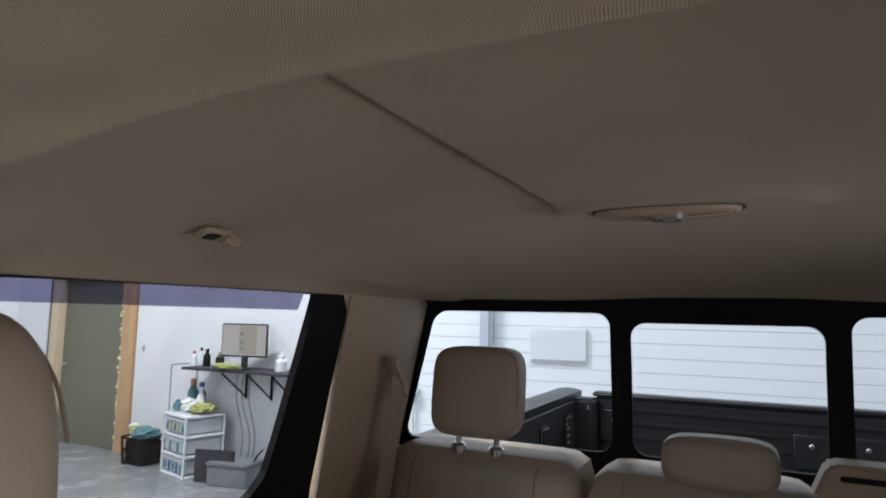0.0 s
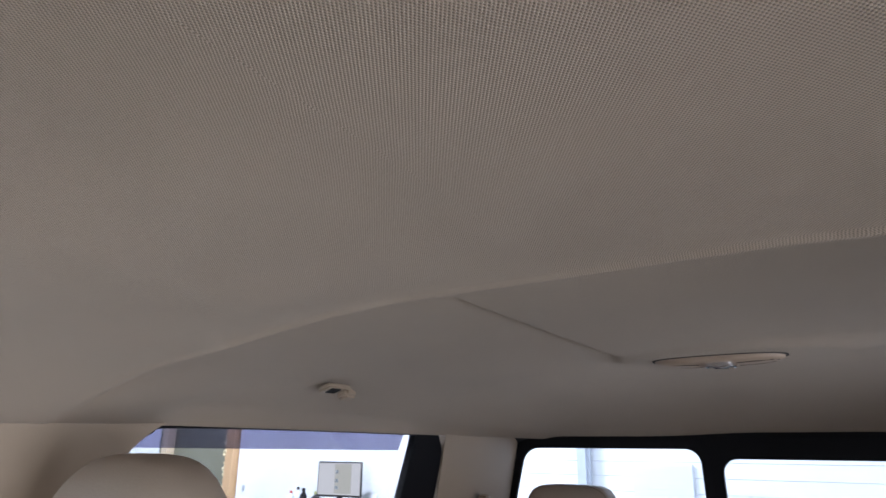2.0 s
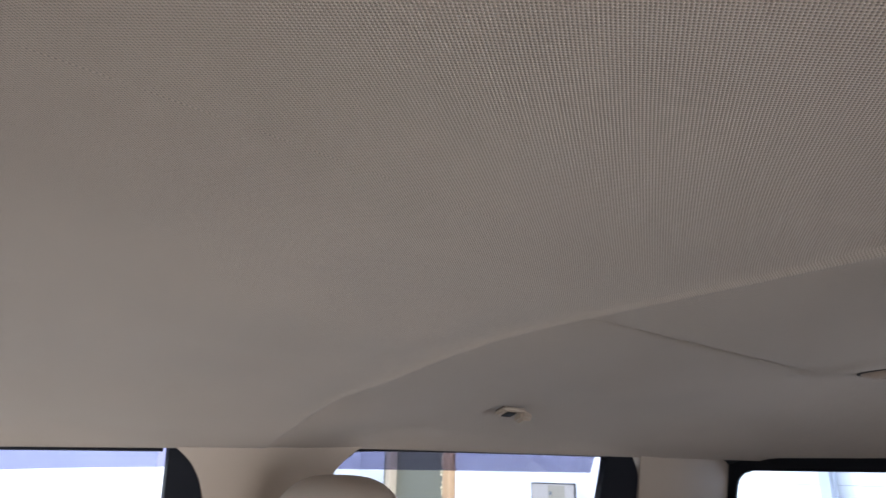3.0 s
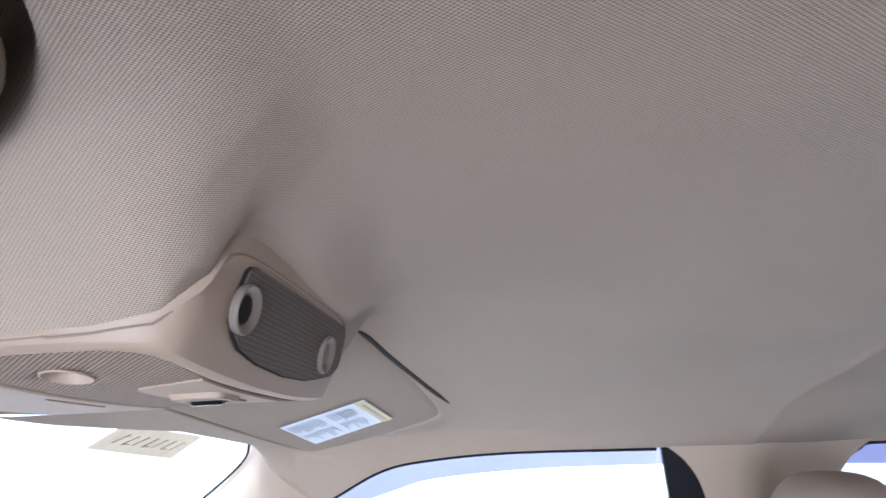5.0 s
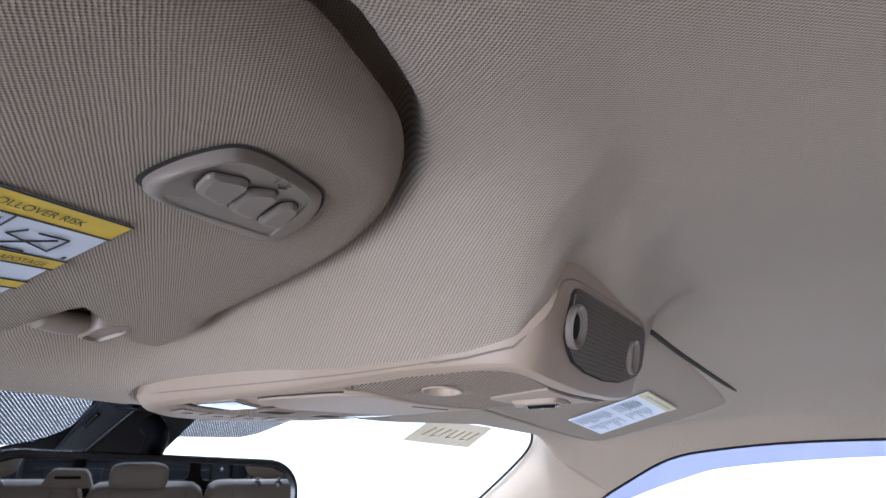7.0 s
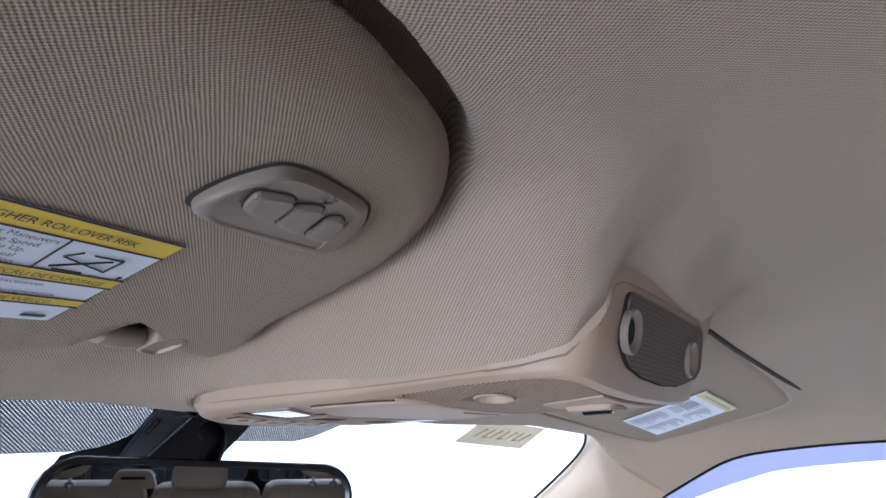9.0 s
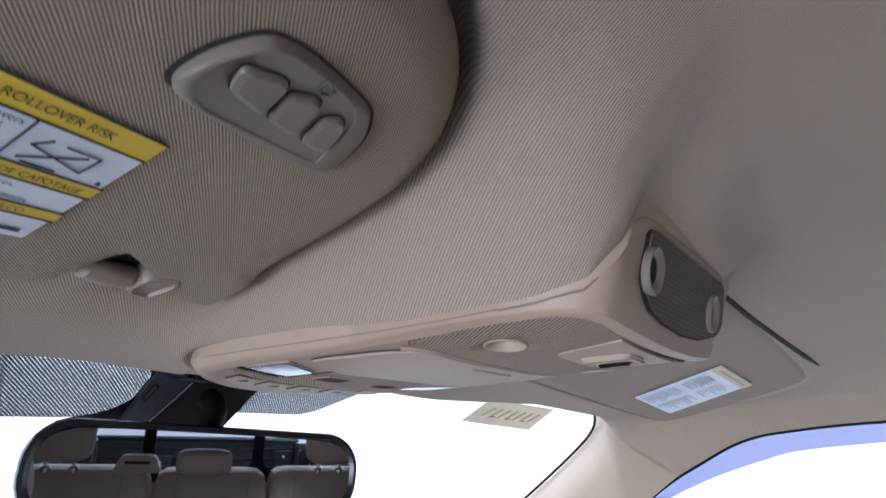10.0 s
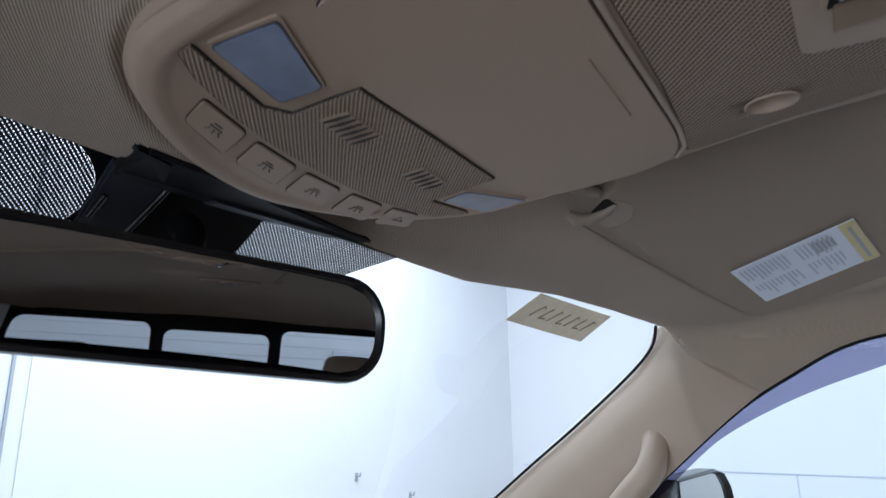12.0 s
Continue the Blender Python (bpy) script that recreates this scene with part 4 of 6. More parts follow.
# reading lamps
for lens in ([(-0.0962, 0.2192), (-0.0915, 0.1924), (-0.0570, 0.2090), (-0.0592, 0.2292)], [(0.1050, 0.2400), (0.1010, 0.2130), (0.0660, 0.2290), (0.0690, 0.2470)]):
    cx, cy = sum(p[0] for p in lens) / 4, sum(p[1] for p in lens) / 4
    outer = fillet([(cx + (x - cx) * 1.10, cy + (y - cy) * 1.13) for x, y in lens], 0.003, 3)
    holder = console_part("lamp_rim", outer, M_CONSOLE, 0.0004, 0.003, 0.0003)
    console_part("lens_joint", fillet([(cx + (x - cx) * 1.02, cy + (y - cy) * 1.03) for x, y in lens], 0.0025, 3), M_GAP, 0.0006, 0.001, 0.0, "thin dark joint", holder)
    console_part("lamp_lens", fillet(lens, 0.0025, 3), M_LENS, 0.0009, 0.002, 0.0003, "frosted blue-grey lamp lens", holder)

# front grille, slots and buttons
front_pts = [(-0.1005, 0.2300), (-0.1005, 0.2240), (-0.0610, 0.2375), (-0.0500, 0.2330), (-0.0485, 0.2110), (-0.0473, 0.2000), (0.0025, 0.2035), (0.0600, 0.2090), (0.0615, 0.2330), (0.0640, 0.2520), (0.1014, 0.2480), (0.1014, 0.2556), (0.0940, 0.2650), (0.0720, 0.2705),
             (0.0440, 0.2725), (0.0110, 0.2690), (-0.0172, 0.2645), (-0.0400, 0.2590), (-0.0588, 0.2527), (-0.0885, 0.2390)]
console_part("grille_joint", grown(front_pts, 0.0007), M_GAP, 0.0003, 0.001, 0.0, "thin dark joint")
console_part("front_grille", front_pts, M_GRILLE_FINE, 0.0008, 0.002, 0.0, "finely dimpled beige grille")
for quad, count in (([(-0.0412, 0.2280), (-0.0387, 0.2140), (-0.0141, 0.2181), (-0.0155, 0.2345)], 6), ([(0.0235, 0.2395), (0.0235, 0.2255), (0.0480, 0.2290), (0.0480, 0.2435)], 5)):
    mic = console_part("microphone_plate", quad, M_CONSOLE, 0.0012, 0.001, 0.0003)
    for i in range(count):
        f = (i + 0.5) / count
        a = [quad[1][k] + (quad[2][k] - quad[1][k]) * f for k in (0, 1)]
        b = [quad[0][k] + (quad[3][k] - quad[0][k]) * f for k in (0, 1)]
        part("slot", tube(on_console([[a[k] + (b[k] - a[k]) * q for k in (0, 1)] for q in (0.06, 0.5, 0.94)], 0.0010), [0.0007, 0.0011, 0.0007], 6), M_GAP, mic, "dark strip for the shade in a slot")
for i, quad in enumerate(([(-0.0781, 0.2495), (-0.0508, 0.2598), (-0.0450, 0.2840), (-0.0734, 0.2690)], [(-0.0427, 0.2635), (-0.0141, 0.2712), (-0.0060, 0.2962), (-0.0361, 0.2872)], [(-0.0061, 0.2732), (0.0199, 0.2768), (0.0314, 0.3025), (0.0024, 0.2985)],
                          [(0.0290, 0.2768), (0.0530, 0.2770), (0.0645, 0.3022), (0.0387, 0.3025)], [(0.0605, 0.2757), (0.0800, 0.2725), (0.0925, 0.2912), (0.0715, 0.3004)])):
    cx, cy = sum(p[0] for p in quad) / 4, sum(p[1] for p in quad) / 4
    wide = [(cx + (x - cx) * 1.03, cy + (y - cy) * 1.05) for x, y in quad]
    console_part("button_gap", fillet(wide, 0.0035, 4), M_GAP, 0.0002, 0.001, 0.0, "thin dark joint")
    btn = console_part("button", fillet(quad, 0.0032, 4), M_CONSOLE, 0.0007, 0.003, 0.0004)
    ex = (Vector(quad[1]) - Vector(quad[0])).normalized()
    ey = (Vector(quad[3]) - Vector(quad[0])).normalized()
    def ic(u, v):
        p = Vector((cx, cy)) + ex * u + ey * v
        return Vector((p.x, p.y, con_z(p.y, p.x) - 0.0007))
    signs = [((-0.004, -0.001), (0.004, -0.001)), ((-0.003, 0.001), (-0.0045, 0.0038)), ((0, 0.001), (0, 0.0042)), ((0.003, 0.001), (0.0045, 0.0038)), ((-0.0025, -0.0035), (0.0025, -0.0035))]
    bm = bmesh.new()
    for a, b in (signs if i < 4 else [((-0.004, 0.002), (0.004, 0.002)), ((-0.004, 0.002), (0.0, -0.004)), ((0.004, 0.002), (0.0, -0.004))]):
        tube([ic(*a), ic(*b)], 0.00045, 5, bm)
    part("button_icon", bm, M_ICON, btn, "small dark printed lamp sign")

# rear face: dark mesh with two eyelets
def on_rear(x, h, off=0.0):
    """A point of the console's rear face; h: 0 at its lower edge, 1 at its upper."""
    return Vector((x, 0.0180 - 0.0100 * h - off, 1.7905 + 0.0465 * h))
face_half = [(0.0, 0.12), (0.03, 0.15), (0.05, 0.22), (0.063, 0.30), (0.0705, 0.42), (0.0715, 0.55), (0.0705, 0.7), (0.069, 0.86), (0.0665, 0.915), (0.061, 0.935), (0.0, 0.94)]
face = [(x, h) for x, h in both_sides(face_half)]
part("mesh_gap", slab([on_rear(x * 1.014, 0.53 + (h - 0.53) * 1.025, 0.0022) for x, h in face], Vector((0, 0.003, 0.001))), M_HOLE, console, "thin dark gap", smooth=False)
mesh = part("rear_mesh", slab([on_rear(x, h, 0.0030) for x, h in face], Vector((0, 0.002, 0.001))), M_GRILLE_DARK, console, "dark brown speaker mesh", smooth=False)
axis = Vector((0, -0.0465, -0.0100)).normalized()
for x, h in ((-0.0580, 0.555), (0.0490, 0.50)):
    c = on_rear(x, h, 0.003)
    ring = part("eyelet", lathe(c, axis, [(0.0104, -0.001), (0.0107, 0.0016), (0.0100, 0.0026), (0.0088, 0.0022), (0.0070, 0.0004), (0.0056, -0.001)], 32), M_OPENER, console)
    part("eyelet_hole", lathe(c, axis, [(0.0058, 0.0003), (0.004, 0.0003), (0, 0.0003)], 24), M_HOLE if x < 0 else M_SEAM, ring, "dark disc for the shade in an opening")

seam = [(x * (1.004 if y > 0.06 else 1.012), y - (0.0015 if y < 0.012 else 0), rim_z(y) + (0.0004 if y > 0.06 else -0.0006)) for x, y in ((p.x, p.y) for p in smooth_loop([(x, y, 0) for x, y in both_sides(CONSOLE_TOP)], 8))]
part("lining_joint", tube([Vector(p) for p in seam], 0.0006, 6, closed=True), M_SEAM, console, "thin dark joint against the lining")

# ---- sun visors ----
def visor(s, zfn, label):
    """A padded cloth visor lying against the lining; s: side of the truck."""
    ob = thing("sun_visor", (s * 0.33, 0.1, zfn(0.33, 0.1)), label, "sun visor", "sun visors")
    loop = smooth_loop([(x, y + (PASS_SHIFT if s > 0 else 0), 0) for x, y in VISOR], 5)
    n = len(loop)
    normal = []
    for i in range(n):
        d = (loop[(i + 1) % n] - loop[i - 1]).normalized()
        normal.append(Vector((d.y, -d.x, 0)))
    area = sum(loop[i].x * loop[(i + 1) % n].y - loop[(i + 1) % n].x * loop[i].y for i in range(n))
    if area > 0:
        normal = [-q for q in normal]
    rows = []
    prof = [(0.011, 0.021), (0.003, 0.0185), (0.0, 0.0135), (0.0006, 0.0098), (0.0022, 0.0062), (0.0048, 0.0035), (0.0085, 0.0014), (0.013, 0.0003)]
    for inset, up in prof:
        row = []
        for p, q in zip(loop, normal):
            k = inset * (1 - 0.75 * float(sst(0.165, 0.180, p.y - (PASS_SHIFT if s > 0 else 0))))
            x, y = p.x + q.x * k, p.y + q.y * k
            row.append(Vector((s * x, y, zfn(x, y) + up)))
        rows.append(row)
    cx = sum(p.x for p in loop) / n
    cy = sum(p.y for p in loop) / n
    for f in (0.85, 0.6, 0.3):
        row = []
        for p in rows[7]:
            x, y = cx + (abs(p.x) - cx) * f, cy + (p.y - cy) * f
            row.append(Vector((s * x, y, zfn(x, y) - 0.0004 * (1 - f))))
        rows.append(row)
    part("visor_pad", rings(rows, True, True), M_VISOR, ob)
    # clip and pivot pin in the notch at the front edge
    sh = PASS_SHIFT if s > 0 else 0
    def low(x, y, up):
        return Vector((s * x, y + sh, zfn(x, y + sh) + up))
    clip = part("visor_clip", rings([[low(0.171 + (x - 0.171) * f, 0.195 + (y - 0.195) * f, up) for x, y in fillet([(0.1600, 0.1900), (0.1655, 0.1825), (0.1795, 0.1850), (0.1815, 0.1990), (0.1665, 0.2070)], 0.004, 4)] for f, up in ((1.0, 0.010), (1.0, 0.001), (0.94, -0.0008), (0.80, -0.0012), (0.74, 0.0004), (0.5, 0.0006))], False, True), M_CLIP, ob)
    part("pivot_pin", tube([low(0.2075, 0.1850, 0.007), low(0.2050, 0.1860, 0.005), low(0.1950, 0.1900, 0.004), low(0.1850, 0.1935, 0.004), low(0.1800, 0.1950, 0.006)], [0.003, 0.0052, 0.0056, 0.0054, 0.004], 14), M_CLIP, clip)
    # flat dark patches stand in for the shade behind clip and pin
    part("clip_recess_shade", sheet(lambda u, v: low(0.158 + 0.056 * u, 0.166 + 0.028 * v, 0.0085 if s < 0 else 0.0125), [0, 0.25, 0.5, 0.75, 1.0], [0, 0.5, 1.0]), M_HOLE, clip, "dark patch for the shade in a recess")
    if s > 0:
        plate = part("clip_plate", slab([low(x, y - sh, -0.0007) for x, y in fillet([(0.2124, 0.2060), (0.2300, 0.1953), (0.2485, 0.2040), (0.2460, 0.2235), (0.2250, 0.2260)], 0.006, 4)], Vector((0, 0, 0.002)), bevel=0.0005), M_CLIP, clip)
        part("clip_recess_shade", slab([low(x, y - sh, -0.0012) for x, y in fillet([(0.2090, 0.2080), (0.2230, 0.2040), (0.2310, 0.2150), (0.2200, 0.2270)], 0.004, 4)], Vector((0, 0, 0.001))), M_HOLE, plate, "dark patch for the shade in a recess")
        part("pivot_rod", tube([low(0.2050, 0.2360 - sh, -0.0005), low(0.2130, 0.2330 - sh, -0.0025), low(0.2200, 0.2260 - sh, -0.0030), low(0.2225, 0.2140 - sh, -0.0020), low(0.2225, 0.2060 - sh, 0.0005)], [0.0030, 0.0048, 0.0046, 0.0034, 0.0030], 14), M_CLIP, plate)
        front = smooth_loop([(x, y, zfn(x, y) + 0.0004) for x, y in ((0.215, 0.2372), (0.2815, 0.2262), (0.36, 0.211), (0.44, 0.1945), (0.50, 0.1800))], 5, False)
        part("front_edge", tube(front, [0.0016 * min(1.0, 0.3 + 4 * min(i, len(front) - 1 - i) / len(front)) for i in range(len(front))], 8), M_VISOR, ob, "rolled cloth edge")
    return ob


def flat(m, pts, depth=0.0004):
    return slab([m @ Vector((x, y, 0)) for x, y in pts], (m.to_3x3() @ Vector((0, 0, depth))))


def bars(m, rows, height):
    """Rows of plain bars for writing that cannot be read: (x0, x1, y)."""
    bm = bmesh.new()
    for x0, x1, y in rows:
        slab([m @ Vector(p) for p in ((x0, y, 0), (x1, y, 0), (x1, y + height, 0), (x0, y + height, 0))], m.to_3x3() @ Vector((0, 0, 0.0002)), bm)
    return bm


def rear_gap_shade(ob, pts, zfn):
    """Dark tube for the shade in the slot where a visor's rear edge meets the lining."""
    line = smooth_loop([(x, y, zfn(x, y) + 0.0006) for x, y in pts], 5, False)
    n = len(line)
    part("rear_slot_shade", tube(line, [0.0026 * min(1.0, 0.35 + 4 * min(i, n - 1 - i) / n) for i in range(n)], 8), M_GAP, ob, "dark strip for the shade in a slot")


driver_visor = visor(-1, driver_visor_z, "folded-up beige cloth visor with garage opener and rollover warning label")
passenger_visor = visor(1, passenger_visor_z, "folded-up beige cloth sun visor with a white airbag warning label")

rear_gap_shade(passenger_visor, [(0.212, 0.0395), (0.235, 0.034), (0.2932, 0.026), (0.3784, 0.012), (0.43, 0.003), (0.476, -0.0052)], passenger_visor_z)

# garage-door opener panel on the driver's visor
def on_driver(x, y, off=0.0):
    return Vector((x, y, driver_visor_z(x, y) - 0.0004 - off))
home = [(-0.2515, 0.0600), (-0.2524, 0.0546), (-0.2500, 0.0456), (-0.2441, 0.0376), (-0.2371, 0.0362), (-0.2237, 0.0388), (-0.1990, 0.0470), (-0.1900, 0.0530), (-0.1830, 0.0620), (-0.1790, 0.0740), (-0.1795, 0.0825), (-0.1870, 0.0835), (-0.2087, 0.0778), (-0.2361, 0.0675), (-0.2475, 0.0632)]
hl = [(p.x, p.y) for p in smooth_loop([(x, y, 0) for x, y in home], 4)]
face = [(-0.2490, 0.0575), (-0.2512, 0.0530), (-0.2500, 0.0453), (-0.2440, 0.0374), (-0.2368, 0.0358), (-0.2240, 0.0387), (-0.2080, 0.0438), (-0.1990, 0.0495), (-0.1945, 0.0580), (-0.1905, 0.0710), (-0.1890, 0.0755), (-0.1925, 0.0762), (-0.2100, 0.0720), (-0.2374, 0.0647), (-0.2455, 0.0612)]
fl = [(p.x, p.y) for p in smooth_loop([(x, y, 0) for x, y in face], 4)]
hx, hy = -0.2150, 0.0570
def opener_row(k, f, off):
    """Outline between the panel's foot (k = 0) and its face (k = 1), drawn in by f."""
    return [on_driver(hx + (a[0] + (b[0] - a[0]) * k - hx) * f, hy + (a[1] + (b[1] - a[1]) * k - hy) * f, off) for a, b in zip(hl, fl)]
opener = part("opener_panel", rings([opener_row(k, f, o) for k, f, o in ((0, 1.0, -0.004), (0, 1.0, 0.0006), (0.08, 1.0, 0.0022), (0.3, 0.998, 0.0033), (0.75, 0.992, 0.0041), (0.95, 0.975, 0.0045), (1, 0.945, 0.0044), (1, 0.925, 0.0038), (1, 0.5, 0.0038))], False, True), M_OPENER, driver_visor, "smooth beige plastic panel with three buttons")
for q in ([(-0.2420, 0.0527), (-0.2448, 0.0433), (-0.2328, 0.0432), (-0.2286, 0.0450), (-0.2265, 0.0586), (-0.2288, 0.0581)], [(-0.2245, 0.0597), (-0.2275, 0.0472), (-0.2182, 0.0461), (-0.2143, 0.0483), (-0.2106, 0.0637), (-0.2135, 0.0638)], [(-0.2068, 0.0659), (-0.2098, 0.0527), (-0.2052, 0.0506), (-0.1995, 0.0537), (-0.1944, 0.0679), (-0.1976, 0.0683)]):
    cx, cy = sum(p[0] for p in q) / 6, sum(p[1] for p in q) / 6
    loop = fillet(q, 0.0030, 4)
    btn = part("opener_button", rings([[on_driver(cx + (x - cx) * f + dx, cy + (y - cy) * f + dy, o) for x, y in loop] for f, dx, dy, o in ((0.95, 0, 0, 0.0030), (0.95, 0, 0, 0.0048), (0.91, 0, 0, 0.0055), (0.76, 0.0006, -0.0008, 0.0062))], False, True), M_OPENER, opener, smooth=False)
    part("button_joint", rings([[on_driver(cx + (x - cx) * f, cy + (y - cy) * f, o) for x, y in loop] for f, o in ((1.035, 0.0041), (0.94, 0.0042))], False, False), M_GAP, btn, "dark gap")
part("panel_joint", rings([[on_driver(hx + (x - hx) * f, hy + (y - hy) * f, o) for x, y in hl] for f, o in ((1.05, 0.0003), (0.995, 0.0006))], False, False), M_GAP, opener, "dark gap")
bm = bmesh.new()
for a, b in (((-0.2205, 0.0396), (-0.2209, 0.0438)), ((-0.2205, 0.0396), (-0.2151, 0.0432)), ((-0.2209, 0.0438), (-0.2198, 0.0436)), ((-0.2151, 0.0432), (-0.2163, 0.0431)), ((-0.2198, 0.0436), (-0.2187, 0.0455)), ((-0.2163, 0.0431), (-0.2152, 0.0448)), ((-0.2187, 0.0455), (-0.2152, 0.0448))):
    tube([on_driver(*a, 0.0041), on_driver(*b, 0.0041)], 0.0004, 5, bm)
part("house_icon", bm, M_ICON, opener, "small dark house sign")

# rollover warning label on the driver's visor; x from its right end, y downwards
def label_axes(off):
    """The label lies a little askew on the padded visor."""
    o = Vector((-0.2345, 0.0875))
    u, v = Vector((0.945, 0.326)), Vector((0.090, -0.996))
    lift = lambda p: Vector((p.x, p.y, driver_visor_z(p.x, p.y)))
    c, cx, cy = lift(o), lift(o + u * 0.01), lift(o + v * 0.01)
    ex, ey = (cx - c) * 100, (cy - c) * 100
    nz = ex.cross(ey).normalized()
    m = Matrix((ex, ey, nz)).transposed().to_4x4()
    return Matrix.Translation(c + nz * off) @ m


label = label_axes(0.0005)
W, H = 0.125, 0.0640
sheet_part = part("warning_label", flat(label, [(-W, 0), (0, 0), (-0.0015, -H), (-W, -H)]), M_WHITE_LABEL, driver_visor, "white and yellow rollover warning label in three languages", smooth=False)
front = label @ Matrix.Translation((0, 0, 0.0004))
for y0, y1 in ((0.0, 0.0092), (0.0280, 0.0340), (0.0455, 0.0505)):
    part("yellow_band", flat(front, [(-W, -y0), (0, -y0), (0, -y1), (-W, -y1)], 0.0002), M_YELLOW_LABEL, sheet_part, "yellow band", smooth=False)
    part("rule", bars(label @ Matrix.Translation((0, 0, 0.0007)), [(-W, 0, -y1 - 0.0005), (-W, 0, -y0)], 0.0006), M_PRINT, sheet_part, smooth=False)
ink = label @ Matrix.Translation((0, 0, 0.0009))
for text, x, y, size in (("HIGHER ROLLOVER RISK", -0.015, -0.0062, 0.0044), ("ACCRU DE CAPOTAGE", -0.005, -0.0326, 0.0038), ("DE VUELCO", -0.012, -0.0492, 0.0036)):
    words("heading", text, size, ink @ Matrix.Translation((x, y, 0)), M_PRINT, sheet_part, "RIGHT")
for text, x, y in (("Abrupt Maneuvers", -0.036, -0.0130), ("Excessive Speed.", -0.039, -0.0165), ("Buckle Up.", -0.041, -0.0200), ("Manual", -0.042, -0.0235), ("Information", -0.040, -0.0270), ("excessives.", -0.022, -0.0378), ("renseignements.", -0.014, -0.0438), ("sivas", -0.033, -0.0548)):
    words("line", text, 0.0034, ink @ Matrix.Translation((x, y, 0)), M_PRINT, sheet_part, "RIGHT")
fine_print = part("small_print", bars(ink, [(-0.0045, -0.0032, -0.026), (-W + 0.004, -0.075, -0.0138), (-W + 0.004, -0.08, -0.0176), (-W + 0.004, -0.07, -0.0214), (-0.015, -0.006, -0.0600)], 0.0016), M_PRINT, sheet_part, smooth=False)
tagged(fine_print, kind="stuff")
part("divider", bars(ink, [(-0.0345, -0.0338, -0.0278)], 0.0182), M_PRINT, sheet_part, smooth=False)
bm = bmesh.new()
for a, b in (((-0.030, -0.0250), (-0.014, -0.0165)), ((-0.030, -0.0185), (-0.012, -0.0235)), ((-0.026, -0.0145), (-0.030, -0.0185)), ((-0.012, -0.0235), (-0.011, -0.0150)), ((-0.011, -0.0150), (-0.022, -0.0150)), ((-0.028, -0.0262), (-0.018, -0.0262))):
    tube([ink @ Vector((*a, 0)), ink @ Vector((*b, 0))], 0.0003, 5, bm)
part("belt_sign", bm, M_PRINT, sheet_part, "plain line sign of a seat belt")

# airbag label on the passenger's visor
quad = [(0.387, 0.168), (0.476, 0.157), (0.461, 0.060), (0.375, 0.072)]
def on_pass(x, y, off):
    return Vector((x, y, passenger_visor_z(x, y) - off))
def pq(u, v, off):
    a = [Vector((*quad[k], 0)) for k in range(4)]
    p = (a[0] * (1 - u) + a[1] * u) * (1 - v) + (a[3] * (1 - u) + a[2] * u) * v
    return on_pass(p.x, p.y, off)
tag = part("warning_label", slab([pq(0, 0, 0.0035), pq(1, 0, 0.0035), pq(1, 1, 0.0035), pq(0, 1, 0.0035)], Vector((0, 0, 0.0006))), M_WHITE_LABEL, passenger_visor, "white airbag warning label with a yellow end", smooth=False)
part("yellow_band", slab([pq(0, 0.88, 0.0042), pq(1, 0.88, 0.0042), pq(1, 1, 0.0042), pq(0, 1, 0.0042)], Vector((0, 0, 0.0004))), M_CREAM_LABEL, tag, "pale yellow band", smooth=False)
rng = random.Random(4)
bm = bmesh.new()
for k in range(21):
    v = 0.05 + k * 0.036
    for u0, u1 in ((0.06, 0.30 + 0.14 * rng.random()), (0.50, 0.62 + 0.30 * rng.random())):
        if k in (11, 12):
            continue
        if u0 > 0.4 and k > 13:
            u1 = min(u1, 0.9)
        slab([pq(u0, v, 0.0046), pq(u1, v, 0.0046), pq(u1, v + 0.014, 0.0046), pq(u0, v + 0.014, 0.0046)], Vector((0, 0, 0.0002)), bm)
tagged(part("small_print", bm, M_PALE_PRINT, tag, smooth=False), kind="stuff")
bm = bmesh.new()
for k in range(5):
    slab([pq(0.10 + 0.03 * k, 0.64 + 0.035 * k, 0.0048), pq(0.36 - 0.02 * k, 0.64 + 0.035 * k, 0.0048), pq(0.36, 0.66 + 0.035 * k, 0.0048), pq(0.10, 0.66 + 0.035 * k, 0.0048)], Vector((0, 0, 0.0002)), bm)
part("warning_sign", bm, M_GREY_PRINT, tag, smooth=False)
part("band_print", slab([pq(0.1, 0.93, 0.0048), pq(0.9, 0.93, 0.0048), pq(0.9, 0.955, 0.0048), pq(0.1, 0.955, 0.0048)], Vector((0, 0, 0.0002))), M_GREY_PRINT, tag, smooth=False)

# ---- rear-view mirror ----
MC = Vector((-0.022, 0.342, 1.7250))
MN = Vector((-0.300, -0.952, -0.056)).normalized()
mx = Vector((0.953, -0.300, 0)).normalized()
mx = (mx - MN * mx.dot(MN)).normalized()
my = (-MN).cross(mx) * -1
if my.z < 0:
    my = -my
tilt = Matrix.Rotation(radians(-3.5), 3, -MN)
if (tilt @ mx).z > mx.z:
    tilt = tilt.inverted()
mx, my = tilt @ mx, tilt @ my
mirror = thing("rear_view_mirror", tuple(MC), "black-framed rear-view mirror hanging from the windscreen", "mirror")
def mirror_loop(w, h, r, back, bow=0.0):
    out = []
    for x, y in rounded(-w / 2, w / 2, -h / 2, h / 2, r, 7):
        out.append(MC + mx * x + my * (y + bow * (1 - (2 * x / w) ** 2)) - MN * back)
    return out
MW, MH = 0.238, 0.063
